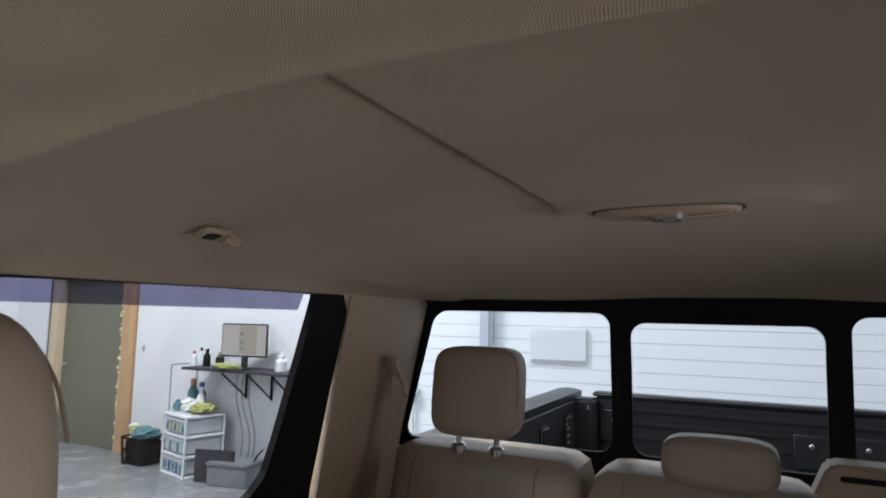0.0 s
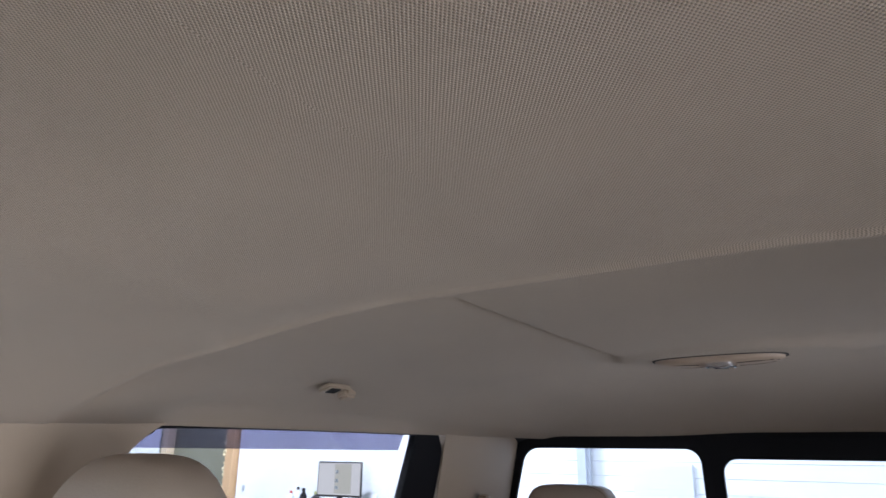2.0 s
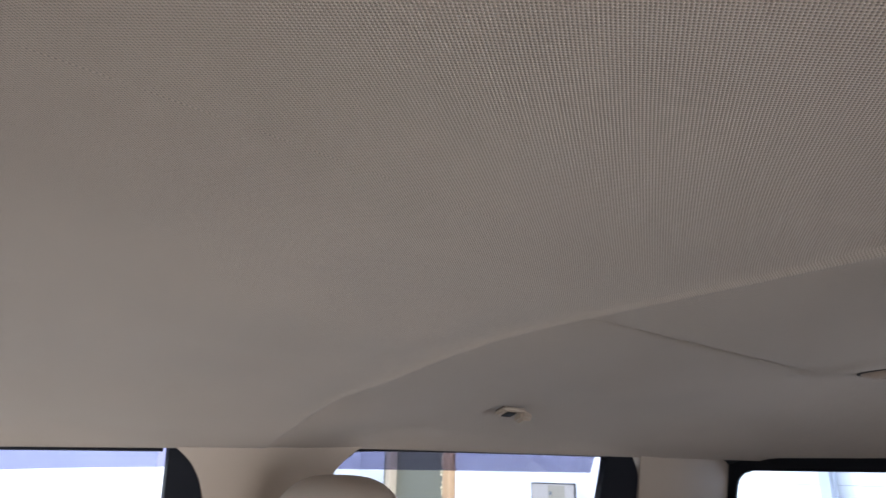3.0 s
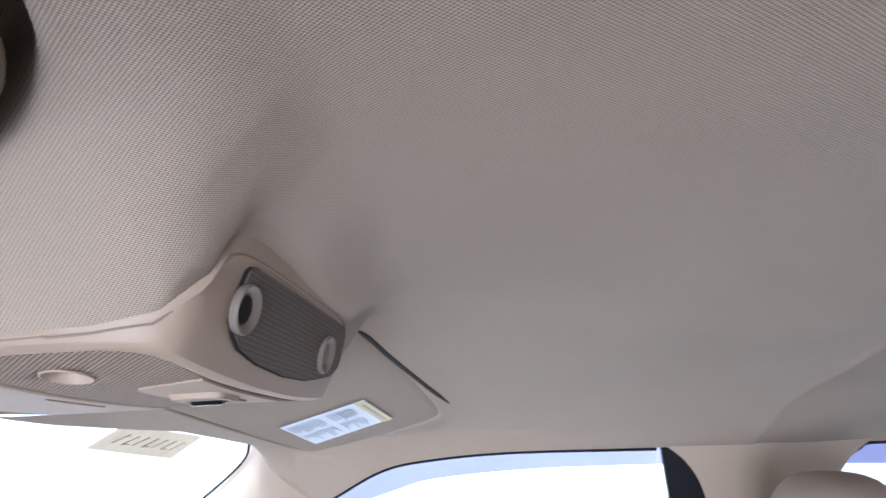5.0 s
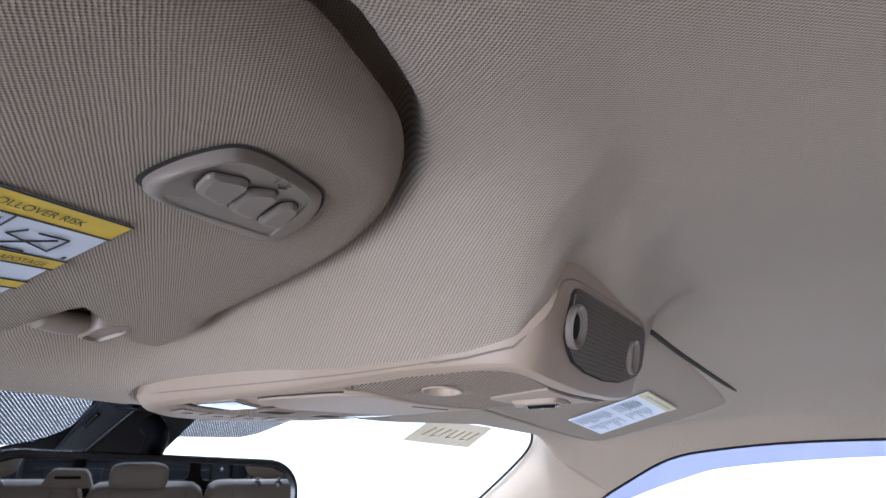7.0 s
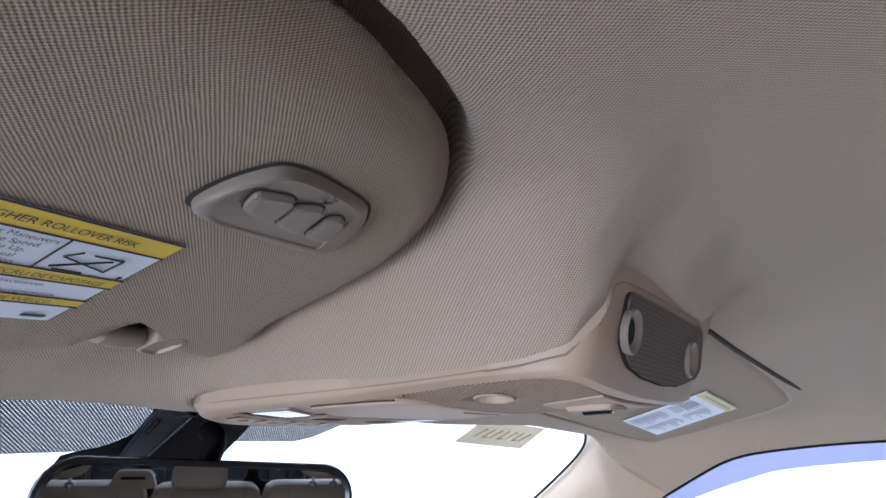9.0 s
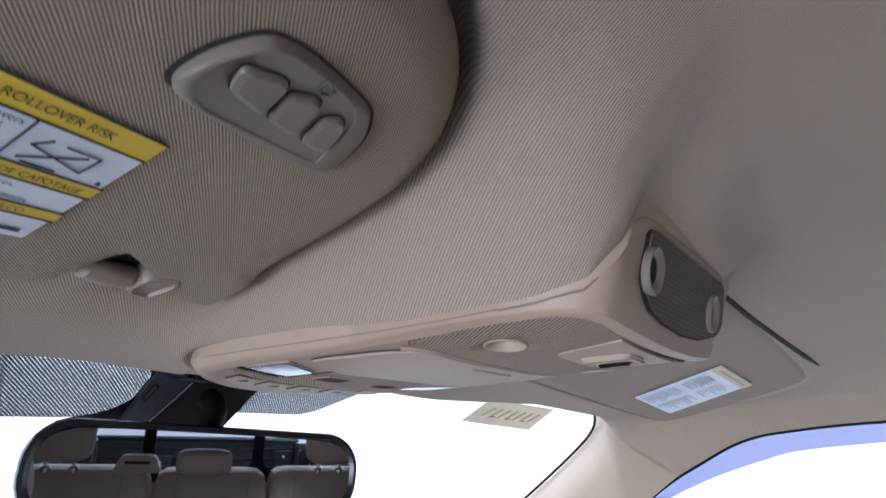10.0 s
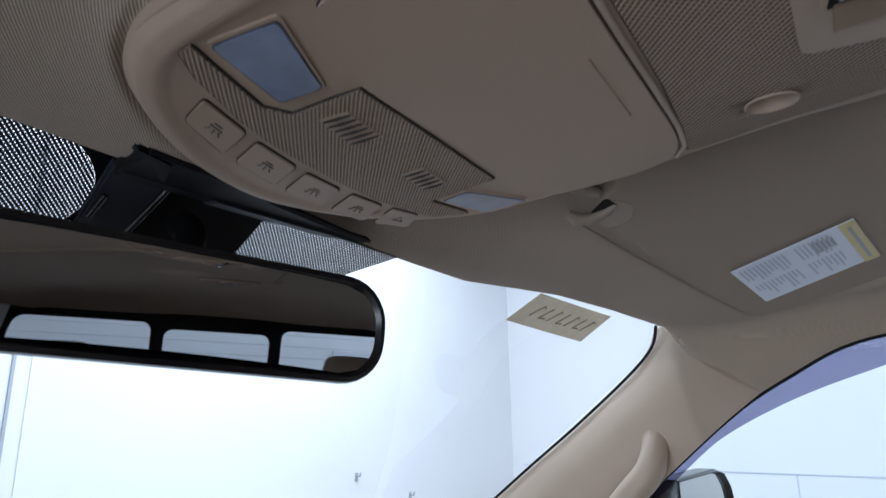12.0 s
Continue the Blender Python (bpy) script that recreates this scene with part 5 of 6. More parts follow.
shell_rows = [mirror_loop(MW - 0.014, MH - 0.013, 0.021, 0.0022, 0.003), mirror_loop(MW - 0.008, MH - 0.008, 0.023, -0.0006, 0.003), mirror_loop(MW - 0.002, MH - 0.002, 0.026, 0.0, 0.003), mirror_loop(MW, MH, 0.027, 0.004, 0.003),
              mirror_loop(MW - 0.004, MH - 0.006, 0.027, 0.014, 0.003), mirror_loop(MW - 0.03, MH - 0.02, 0.022, 0.026, 0.003), mirror_loop(MW - 0.09, MH - 0.035, 0.014, 0.032, 0.003)]
part("housing", rings(shell_rows, False, True), M_BLACK_GLOSS, mirror)
def bowed(u, v):
    """A point of the slightly convex glass, inside its rounded outline."""
    w, h, r = MW / 2 - 0.0068, MH / 2 - 0.0063, 0.021
    y = v * h
    over = max(0.0, abs(y) - (h - r))
    x = u * (w - (r - math.sqrt(r * r - over * over)))
    return MC + mx * x + my * (y + 0.003 * (1 - (x / w) ** 2)) - MN * (0.0004 + (x * x + y * y) / (2 * 5.0))
part("mirror_glass", sheet(bowed, [k / 16 for k in range(-16, 17)], [k / 8 for k in range(-8, 9)]), M_MIRROR, mirror, "dark silvered glass")
top = on_screen(0.0, 0.03, 0.006)
part("stem", tube(smooth_loop([MC - MN * 0.03, MC - MN * 0.045 + Vector((0.006, 0, 0.018)), Vector((0.0, 0.375, 1.770)), top + Vector((0, -0.012, -0.004))], 5, False), [0.009] * 16, 14), M_BLACK, mirror)
cover = thing("sensor_cover", (0.02, 0.39, 1.79), "black plastic sensor cover at the head of the windscreen", "sensor cover")
def cov(u, v):
    """Underside of the cover: a lip at the lining, a dip, then a blade to the glass."""
    x = -0.060 + 0.185 * u + 0.012 * v * (1 - u)
    lip = float(np.interp(x, [-0.06, -0.01, 0.024, 0.088, 0.13], [0.3165, 0.320, 0.330, 0.341, 0.352]))
    y = float(np.interp(v, [0, 0.2, 0.5, 0.55, 1], [lip, lip + 0.004, 0.350, 0.352, 0.371])) - 0.2 * x * x * v
    y = max(y, lip + 0.012 * v)
    z = float(np.interp(v, [0, 0.1, 0.2, 0.5, 0.55, 1], [1.7890, 1.7875, 1.7890, 1.7895, 1.7885, 1.7930])) + 0.003 * max(0.0, u - 0.85) / 0.15
    return Vector((x, y, z))
part("cover_shell", sheet(cov, [i / 24 for i in range(25)], [0, 0.05, 0.1, 0.2, 0.35, 0.5, 0.55, 0.7, 0.85, 1], Vector((0, 0.004, 0.004))), M_BLACK, cover)
# lit face of the cover, laid over the shell in the lighter colour
part("cover_blade", sheet(lambda u, v: cov(0.30 + 0.68 * u, 0.56 + 0.44 * v) + Vector((0, 0, -0.0012)), [i / 16 for i in range(17)], [0, 0.25, 0.5, 0.75, 1], Vector((0, 0.002, 0.003))), M_SLATE, cover, "slate-black blade, its colour lightened for windscreen light")
part("cover_end", slab([Vector((-0.066, 0.318, 1.7885)), Vector((-0.044, 0.322, 1.7870)), Vector((-0.030, 0.352, 1.7890)), Vector((-0.046, 0.366, 1.7935)), Vector((-0.054, 0.362, 1.7940))], Vector((0, 0.002, 0.006)), bevel=0.0018), M_BLACK, cover)
fin = slab([on_screen(-0.050, 0.002, 0.012), on_screen(-0.016, 0.004, 0.014), on_screen(-0.026, 0.072, 0.010), on_screen(-0.048, 0.072, 0.007)], Vector((0.001, 0.007, 0.004)), bevel=0.0016)
part("cover_fin", fin, M_SLATE, cover, "slate-black tapered fin")
part("fin_edge", tube([on_screen(-0.0150, 0.006, 0.0135), on_screen(-0.0252, 0.070, 0.0095)], 0.0018, 8), M_BLACK_GLOSS, cover)
part("fin_slot", tube([on_screen(-0.0440, 0.026, 0.0125), on_screen(-0.0452, 0.042, 0.0115)], 0.0016, 8), M_BLACK_GLOSS, cover)

# paper sticker on the windscreen
sticker = thing("windscreen_sticker", (0.465, 0.37, 1.776), "translucent tan paper service sticker on the windscreen, handwriting faint", "sticker")
def stk(u, v, off=0.004):
    a = [Vector(p) for p in ((0.383, 1.768, 0), (0.539, 1.757, 0), (0.546, 1.785, 0), (0.396, 1.794, 0))]
    p = (a[0] * (1 - u) + a[1] * u) * (1 - v) + (a[3] * (1 - u) + a[2] * u) * v
    return Vector((p.x, screen_y(p.x, p.y) - off, p.y))
card = part("paper", sheet(stk, [i / 8 for i in range(9)], [0, 0.5, 1], Vector((0, 0.0006, 0.0004))), M_STICKER, sticker)
bm = bmesh.new()
for k in range(7):
    u = 0.14 + 0.115 * k
    tube([stk(u, 0.30, 0.0055), stk(u + 0.05, 0.68, 0.0055)], 0.0006, 5, bm)
    if k % 2:
        tube([stk(u, 0.30, 0.0055), stk(u + 0.07, 0.34, 0.0055)], 0.0006, 5, bm)
    else:
        tube([stk(u + 0.05, 0.68, 0.0055), stk(u + 0.09, 0.60, 0.0055)], 0.0006, 5, bm)
part("ink_bars", bm, M_SEAM, card, "faint ink strokes")

# ---- lamp, hook ----
dome = thing("dome_lamp", (0, -0.855, 1.857), "beige rear dome lamp with clear reading lenses", "lamp")
loop = [(0.012 + 0.074 * math.copysign(abs(math.cos(a)) ** 0.7, math.cos(a)), -0.862 + 0.031 * math.copysign(abs(math.sin(a)) ** 0.85, math.sin(a))) for a in (2 * math.pi * k / 48 for k in range(48))]
part("bezel", rings([[Vector((0.012 + (x - 0.012) * f, -0.862 + (y + 0.862) * f, 1.8575 - o)) for x, y in loop] for f, o in ((1.0, -0.006), (1.0, 0.0005), (0.985, 0.0025), (0.93, 0.0044), (0.80, 0.0062), (0.55, 0.0074), (0.3, 0.0078))], False, True), M_CONSOLE, dome)
part("lens_rim", lathe((0.008, -0.857, 1.8462), (0, 0, 1), [(0.0, 0.006), (0.0175, 0.006), (0.0175, 0.0005), (0.0155, 0.0), (0.0145, 0.0012), (0.0, 0.0012)], 24), M_CHROME, dome, "bright metal ring")
part("lens", lathe((0.008, -0.857, 1.8452), (0, 0, 1), [(0.0, 0.0), (0.006, 0.0004), (0.011, 0.0016), (0.0140, 0.003), (0.0, 0.003)], 24), M_CHROME, dome, "small bright lens")
part("bezel_joint", rings([[Vector((0.012 + (x - 0.012) * f, -0.862 + (y + 0.862) * f, 1.8580 - o)) for x, y in loop] for f, o in ((1.05, -0.004), (1.05, 0.0006), (0.99, 0.0006))], False, True), M_GAP, dome, "thin dark joint")
for s in (-1, 1):
    for q in (-1, 1):
        slit = part("slit", tube(smooth_loop([(0.010 + s * 0.021, -0.860 + q * 0.012, 1.8502), (0.010 + s * 0.042, -0.861 + q * 0.0135, 1.8512), (0.010 + s * 0.060, -0.862 + q * 0.009, 1.8526)], 4, False), 0.0011, 6), M_GAP, dome)
    part("slit_end", lathe((0.010 + s * 0.0635, -0.8615, 1.8520), (0, 0, 1), [(0.0, 0.0), (0.0022, 0.0004), (0.003, 0.002), (0.0, 0.002)], 12), M_CHROME, dome)
for s in (1, -1):
    hook = thing("coat_hook", (s * 0.469, -0.695, 1.830), "small beige folding coat hook above the rear door", "coat hook", "coat hooks")
    rot = Euler((0, radians(s * 18), 0)).to_matrix()
    part("socket", block(s * 0.467, -0.678, 1.8270, 0.026, 0.046, 0.006, 0.003, 3, rot), M_TRIM, hook)
    part("socket_hole", block(s * 0.4660, -0.674, 1.8248, 0.017, 0.020, 0.004, 0.0015, 2, rot), M_HOLE, hook, "dark patch for the shade in a recess")
    part("hook_arm", block(s * 0.4645, -0.700, 1.8205, 0.020, 0.022, 0.013, 0.004, 3, rot), M_TRIM, hook)
# ---- seats ----
def cushion(cx, cy, cz, w, d, h, r, power=3.2, lean=0.0, crown=0.0, bm=None):
    """An upholstered block: a rounded box with softly swollen faces."""
    bm2 = bmesh.new()
    bmesh.ops.create_cube(bm2, size=2.0)
    bmesh.ops.subdivide_edges(bm2, edges=list(bm2.edges), cuts=11, use_grid_fill=True)
    for v in bm2.verts:
        p = v.co
        k = (abs(p.x) ** power + abs(p.y) ** power + abs(p.z) ** power) ** (1 / power)
        q = p / k * (1.0 if k else 1)
        x, y, z = q.x * w / 2, q.y * d / 2, q.z * h / 2
        x *= 1 - crown * max(0, z / h + 0.1)
        v.co = (cx + x, cy + y + lean * z, cz + z)
    return bm2


def post(x, y, z0, z1):
    return tube([(x, y, z0), (x, y, z1)], 0.007, 12)


bench = thing("rear_bench_seat", (0, -1.52, 0.9), "beige leather rear bench seat with stitched panels", "seat")
for x0, x1, top in ((0.255, 0.715, 1.452), (-0.175, 0.248, 1.445), (-0.715, -0.182, 1.452)):
    cx = (x0 + x1) / 2
    b = part("backrest", cushion(cx, -1.515, top - 0.31, x1 - x0, 0.17, 0.62, 0.05, 11.0, -0.16, 0.01), M_LEATHER, bench)
    for f in (-0.30, 0.32):
        xs = cx + f * (x1 - x0)
        part("seam", tube([(xs, -1.545, top - 0.004), (xs, -1.50, top - 0.010), (xs, -1.458, top - 0.035), (xs, -1.432, top - 0.12), (xs, -1.41, top - 0.3)], 0.0013, 6), M_SEAM, b, "stitched seam")
    part("cushion", cushion(cx, -1.22, 0.86, x1 - x0, 0.52, 0.22, 0.06, 6.0), M_LEATHER, bench)


def headrest(x, y, z, w, h, d, label, posts, lean=-0.12, power=4.2):
    ob = thing("headrest", (x, y, z - h / 2), label, "headrest", "seat headrests")
    part("pad", cushion(x, y, z, w, d, h, 0.05, power, lean, 0.02), M_LEATHER, ob)
    seam = []
    for k in range(15):
        a = radians(-20 + 220 * k / 14)
        q = Vector((math.cos(a), 0.55, math.sin(a)))
        q = q / (abs(q.x) ** power + abs(q.y) ** power + abs(q.z) ** power) ** (1 / power)
        qz = q.z * h / 2
        seam.append((x + q.x * w / 2 * (1 - 0.02 * max(0, qz / h + 0.1)), y + q.y * d / 2 + lean * qz, z + qz))
    part("stitched_seam", tube(smooth_loop(seam, 3, False), 0.0013, 6), M_SEAM, ob, "stitched seam")
    for px in posts:
        part("post", post(px, y + 0.012, z - h / 2 - 0.045, z - h / 2 + 0.02), M_CHROME, ob, "chrome post")
        part("post_guide", lathe((px, y + 0.012, z - h / 2 - 0.034), (0, 0, 1), [(0.017, 0), (0.017, 0.012), (0.012, 0.018), (0, 0.018)], 18), M_CHROME, ob, "bright post collar")
    return ob


headrest(0.494, -1.505, 1.578, 0.206, 0.196, 0.095, "upright beige leather outer rear headrest on chrome posts", (0.445, 0.535), power=5.0)
headrest(-0.494, -1.505, 1.578, 0.206, 0.196, 0.095, "upright beige leather outer rear headrest on chrome posts", (-0.445, -0.535), power=5.0)
headrest(0.0, -1.505, 1.480, 0.206, 0.092, 0.095, "low wide beige leather middle rear headrest", (), power=4.0)

belt_box = thing("belt_housing", (-0.235, -1.52, 1.45), "beige plastic seat belt housing with a slot on the bench", "seat belt housing")
part("housing_shell", slab([Vector((-0.235 + x, -1.55, 1.44 + z)) for x, z in ((0.085, 0.0), (0.062, 0.055), (0.05, 0.062), (-0.05, 0.062), (-0.062, 0.055), (-0.085, 0.0))], Vector((0, 0.07, 0)), bevel=0.006), M_TRIM, belt_box)
part("belt_slot", block(-0.235, -1.479, 1.478, 0.085, 0.006, 0.010, 0.002), M_HOLE, belt_box, "dark strip for the shade in a slot")

for s in (1, -1):
    seat = thing("front_seat", (s * 0.445, -0.35, 0.9), "beige leather front bucket seat", "seat", "front seats")
    part("backrest", cushion(s * 0.445, -0.372, 1.24, 0.50, 0.15, 0.64, 0.06, 5.0, -0.14, 0.14), M_LEATHER, seat)
    part("cushion", cushion(s * 0.445, -0.09, 0.86, 0.50, 0.52, 0.22, 0.06, 6.0), M_LEATHER, seat)
    hr = thing("headrest", (s * 0.445, -0.375, 1.60), "rounded beige leather front seat headrest with a stitched edge", "headrest", "seat headrests")
    pad = part("pad", cushion(s * 0.446, -0.392, 1.612, 0.284, 0.100, 0.262, 0.05, 3.2, -0.10, 0.42), M_LEATHER, hr)
    for q in (-1, 1):
        part("post", post(s * 0.445 + q * 0.06, -0.375, 1.50, 1.56), M_CHROME, hr, "chrome post")
    part("stitched_seam", tube(smooth_loop([(s * 0.445 + 0.122 * math.cos(a) * (1 - 0.12 * (math.sin(a) > 0) * math.sin(a)), -0.430 - 0.010 * math.sin(a), 1.640 + 0.094 * math.sin(a)) for a in (radians(10 + 20 * k) for k in range(9))], 3, False), 0.0016, 6), M_SEAM, pad)

# rear seat belts on the corner pillars
for s in (1, -1):
    belt = thing("seat_belt", (s * 0.70, -1.43, 1.60), "beige seat belt hanging from its pillar guide", "seat belt", "rear seat belts")
    part("guide", slab([Vector((s * (x - 0.014), y, z)) for x, y, z in ((0.644, -1.355, 1.652), (0.645, -1.378, 1.655), (0.672, -1.48, 1.572), (0.670, -1.468, 1.548), (0.658, -1.42, 1.590), (0.648, -1.372, 1.632))], Vector((s * 0.026, 0.004, 0)), bevel=0.005), M_TRIM, belt)
    part("webbing", sheet(lambda u, v: Vector((s * (0.640 + 0.085 * v), -1.375 - 0.055 * u - 0.02 * v, 1.615 - 0.04 * u - 0.55 * v)), [0, 0.5, 1], [i / 8 for i in range(9)], Vector((s * 0.002, 0, 0))), M_BELT, belt)

# ---- pickup bed behind the cab ----
bed = thing("pickup_bed", (0, -2.75, 0.95), "black lined pickup bed with closed tailgate", "truck bed")
part("bed_floor", block(0, -2.75, 0.88, 1.70, 1.78, 0.05), M_BED, bed)
for s in (1, -1):
    side = part("bed_side", block(s * 0.86, -2.75, 1.11, 0.14, 1.84, 0.44, 0.01), M_BED, bed)
    part("side_rail", sheet(lambda u, v: Vector((s * (0.80 + 0.14 * u), -1.86 - 1.82 * v, 1.358 + 0.012 * math.sin(math.pi * u) - 0.055 * (u > 0.98))), [0, 0.02, 0.1, 0.3, 0.5, 0.7, 0.9, 0.98, 1.0], [i / 10 for i in range(11)], Vector((0, 0, -0.045))), M_BED_RAIL, bed, "worn black plastic rail cap")
    for k in range(4):
        part("side_rib", block(s * 0.785, -2.15 - 0.4 * k, 1.09, 0.03, 0.12, 0.36, 0.012), M_BED, side)
    hookp = part("tie_down", block(s * 0.765, -3.25, 1.15, 0.012, 0.06, 0.19, 0.012), M_BED, bed, "black tie-down plate with bright slots")
    for k in range(5):
        part("tie_slot", block(s * 0.758, -3.25, 1.085 + 0.034 * k, 0.006, 0.034, 0.014, 0.003), M_STEEL, hookp)
    corner_post = part("corner_post", block(s * 0.755, -3.56, 1.12, 0.12, 0.13, 0.43, 0.015), M_BED, bed)
    part("latch_striker", block(s * 0.722, -3.50, 1.295, 0.02, 0.012, 0.035, 0.006), M_STEEL, corner_post, "bright latch striker")
gate = part("tailgate", block(0, -3.66, 1.12, 1.44, 0.07, 0.44, 0.012), M_BED, bed)
part("gate_cap", block(0, -3.66, 1.350, 1.46, 0.10, 0.022, 0.009), M_BED_RAIL, gate, "worn black plastic cap")
for zc in (1.285, 1.215, 1.145, 1.06):
    part("gate_rib", block(0, -3.620, zc, 1.30, 0.022, 0.030, 0.009), M_BED, gate)
for x, zc in ((0.61, 1.20), (-0.28, 1.155), (-0.50, 1.16)):
    panel = part("gate_panel", block(x, -3.612, zc, 0.16, 0.03, 0.17, 0.012), M_BED, gate)
    part("gate_bolt", lathe((x, -3.596, zc + 0.03), (0, 1, 0), [(0.012, 0), (0.012, 0.006), (0.008, 0.010), (0, 0.010)], 12), M_STEEL, panel, "steel bolt")
part("bed_front", block(0, -1.86, 1.11, 1.70, 0.04, 0.44, 0.01), M_BED, bed)

# ---- door mirror outside the passenger window ----
sm = thing("door_mirror", (1.03, 0.42, 1.45), "black-capped door mirror outside the passenger window", "door mirror")
def sm_loop(f, off):
    base = [(0.93, 1.545), (1.09, 1.552), (1.125, 1.545), (1.15, 1.52), (1.17, 1.46), (1.16, 1.32), (1.12, 1.29), (0.96, 1.30), (0.92, 1.34)]
    cx, cz = 1.04, 1.43
    return [Vector((cx + (x - cx) * f, 0.40 - 0.14 * (x - 0.93) + off, cz + 0.018 + (z - cz) * f)) for x, z in base]
part("mirror_shell", rings([sm_loop(0.93, 0.006), sm_loop(0.97, -0.006), sm_loop(1.0, 0.0), sm_loop(1.0, 0.03), sm_loop(0.9, 0.08), sm_loop(0.6, 0.11)], False, True), M_BLACK_GLOSS, sm)
part("mirror_glass", rings([sm_loop(0.935, 0.004)], False, True), M_MIRROR, sm, "silvered glass", smooth=False)
part("mirror_arm", tube([(0.76, 0.48, 1.36), (0.85, 0.47, 1.37), (0.95, 0.46, 1.38)], 0.035, 12), M_BLACK, sm)

# ---- workshop ----
X0, X1, Y0, Y1, ZT = SHOP["x0"], SHOP["x1"], SHOP["y0"], SHOP["y1"], SHOP["z1"]
structure("floor_workshop", block((X0 + X1) / 2, (Y0 + Y1) / 2, -0.05, X1 - X0 + 0.4, Y1 - Y0 + 0.4, 0.1), M_FLOOR, "worn grey concrete workshop floor with stains", "floor")
structure("ceiling_workshop", block((X0 + X1) / 2, (Y0 + Y1) / 2, ZT + 0.05, X1 - X0 + 0.4, Y1 - Y0 + 0.4, 0.1), M_CEIL, "plain white workshop ceiling", "ceiling")
wall_r = structure("wall_right", block(X1 + 0.06, (Y0 + Y1) / 2, ZT / 2, 0.12, Y1 - Y0, ZT), M_WALL, "white painted workshop wall with a low panel joint", "wall")
part("panel_joint", block(X1 - 0.003, 0.6, 0.885, 0.012, 9.6, 0.018, 0.003), M_PALE_PRINT, wall_r)
part("panel_joint", block(X1 - 0.003, 1.45, 0.44, 0.012, 0.014, 0.88, 0.003), M_PALE_PRINT, wall_r)
# left wall with an unseen half-raised door, added to light the cab beside the driver
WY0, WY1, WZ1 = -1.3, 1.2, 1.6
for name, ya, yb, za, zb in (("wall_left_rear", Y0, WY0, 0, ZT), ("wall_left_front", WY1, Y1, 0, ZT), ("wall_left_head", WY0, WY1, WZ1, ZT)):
    structure(name, block(X0 - 0.06, (ya + yb) / 2, (za + zb) / 2, 0.12, yb - ya, zb - za), M_WALL, "plain white workshop wall round an added opening", "wall")
opening = thing("added_door_2", (X0 - 0.06, (WY0 + WY1) / 2, 0), "unseen half-raised roll-up door, added to throw side light into the cab", "roll-up door", kind="structure")
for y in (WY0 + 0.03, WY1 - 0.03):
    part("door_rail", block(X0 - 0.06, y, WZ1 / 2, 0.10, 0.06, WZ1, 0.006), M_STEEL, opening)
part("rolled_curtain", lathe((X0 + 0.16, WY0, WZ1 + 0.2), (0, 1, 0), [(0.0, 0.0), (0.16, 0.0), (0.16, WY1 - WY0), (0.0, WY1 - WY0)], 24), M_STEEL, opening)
tagged(part("backdrop_side_glow", block(X0 - 0.9, (WY0 + WY1) / 2, 1.8, 0.02, WY1 - WY0 + 3.0, 3.6), M_SIDE_GLOW), "plain glowing backdrop outside the added opening", "backdrop", kind="structure")
# fill lamp in the added opening, standing in for daylight from the side
data = bpy.data.lights.new("added_side_fill", "AREA")
data.shape, data.size, data.size_y, data.energy, data.color = "RECTANGLE", WZ1 - 0.1, WY1 - WY0 - 0.15, SIDE_FILL_WATTS, (0.90, 0.95, 1.0)
beam = new("added_side_fill", data)
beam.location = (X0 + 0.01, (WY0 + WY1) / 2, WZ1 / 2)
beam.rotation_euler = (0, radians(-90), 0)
wall_f = structure("wall_front", block((X0 + X1) / 2, Y1 + 0.06, ZT / 2, X1 - X0, 0.12, ZT), M_WALL, "white workshop wall with a vertical panel joint", "wall")
part("panel_joint", block(1.87, Y1 - 0.004, ZT / 2, 0.028, 0.016, ZT, 0.004), M_GREY_PRINT, wall_f)
part("panel_joint", block(2.00, Y1 - 0.004, ZT / 2, 0.012, 0.010, ZT, 0.003), M_SIDING, wall_f)
for x, z in ((5.68, 0.98), (6.70, 0.67)):
    peg = thing("wall_hook", (x, Y1 - 0.03, z), "small grey steel hook on the white wall", "hook", "wall hooks")
    part("hook_plate", block(x, Y1 - 0.006, z, 0.05, 0.012, 0.10, 0.004), M_STEEL, peg)
    part("hook_bar", tube([(x, Y1 - 0.01, z + 0.02), (x, Y1 - 0.06, z + 0.01), (x - 0.01, Y1 - 0.08, z + 0.05)], 0.012, 8), M_STEEL, peg)

# rear wall: sided on one half, smooth paint with a door on the other
wall_back = structure("wall_back", block(4.95, Y0 - 0.06, ZT / 2, 3.90, 0.12, ZT), M_WALL, "white painted workshop wall beside an unfinished door opening", "wall")
structure("wall_back_end", block(9.0, Y0 - 0.06, ZT / 2, 0.90, 0.12, ZT), M_WALL, "white painted wall end beside the door", "wall")
structure("wall_back_head", block(7.73, Y0 - 0.06, 2.90, 1.66, 0.12, 1.2), M_WALL, "white wall above the door", "wall")
siding = structure("wall_siding", block(-0.80, Y0 - 0.07, ZT / 2, 7.60, 0.10, ZT), M_SIDING, "white lap siding behind the truck", "siding wall")

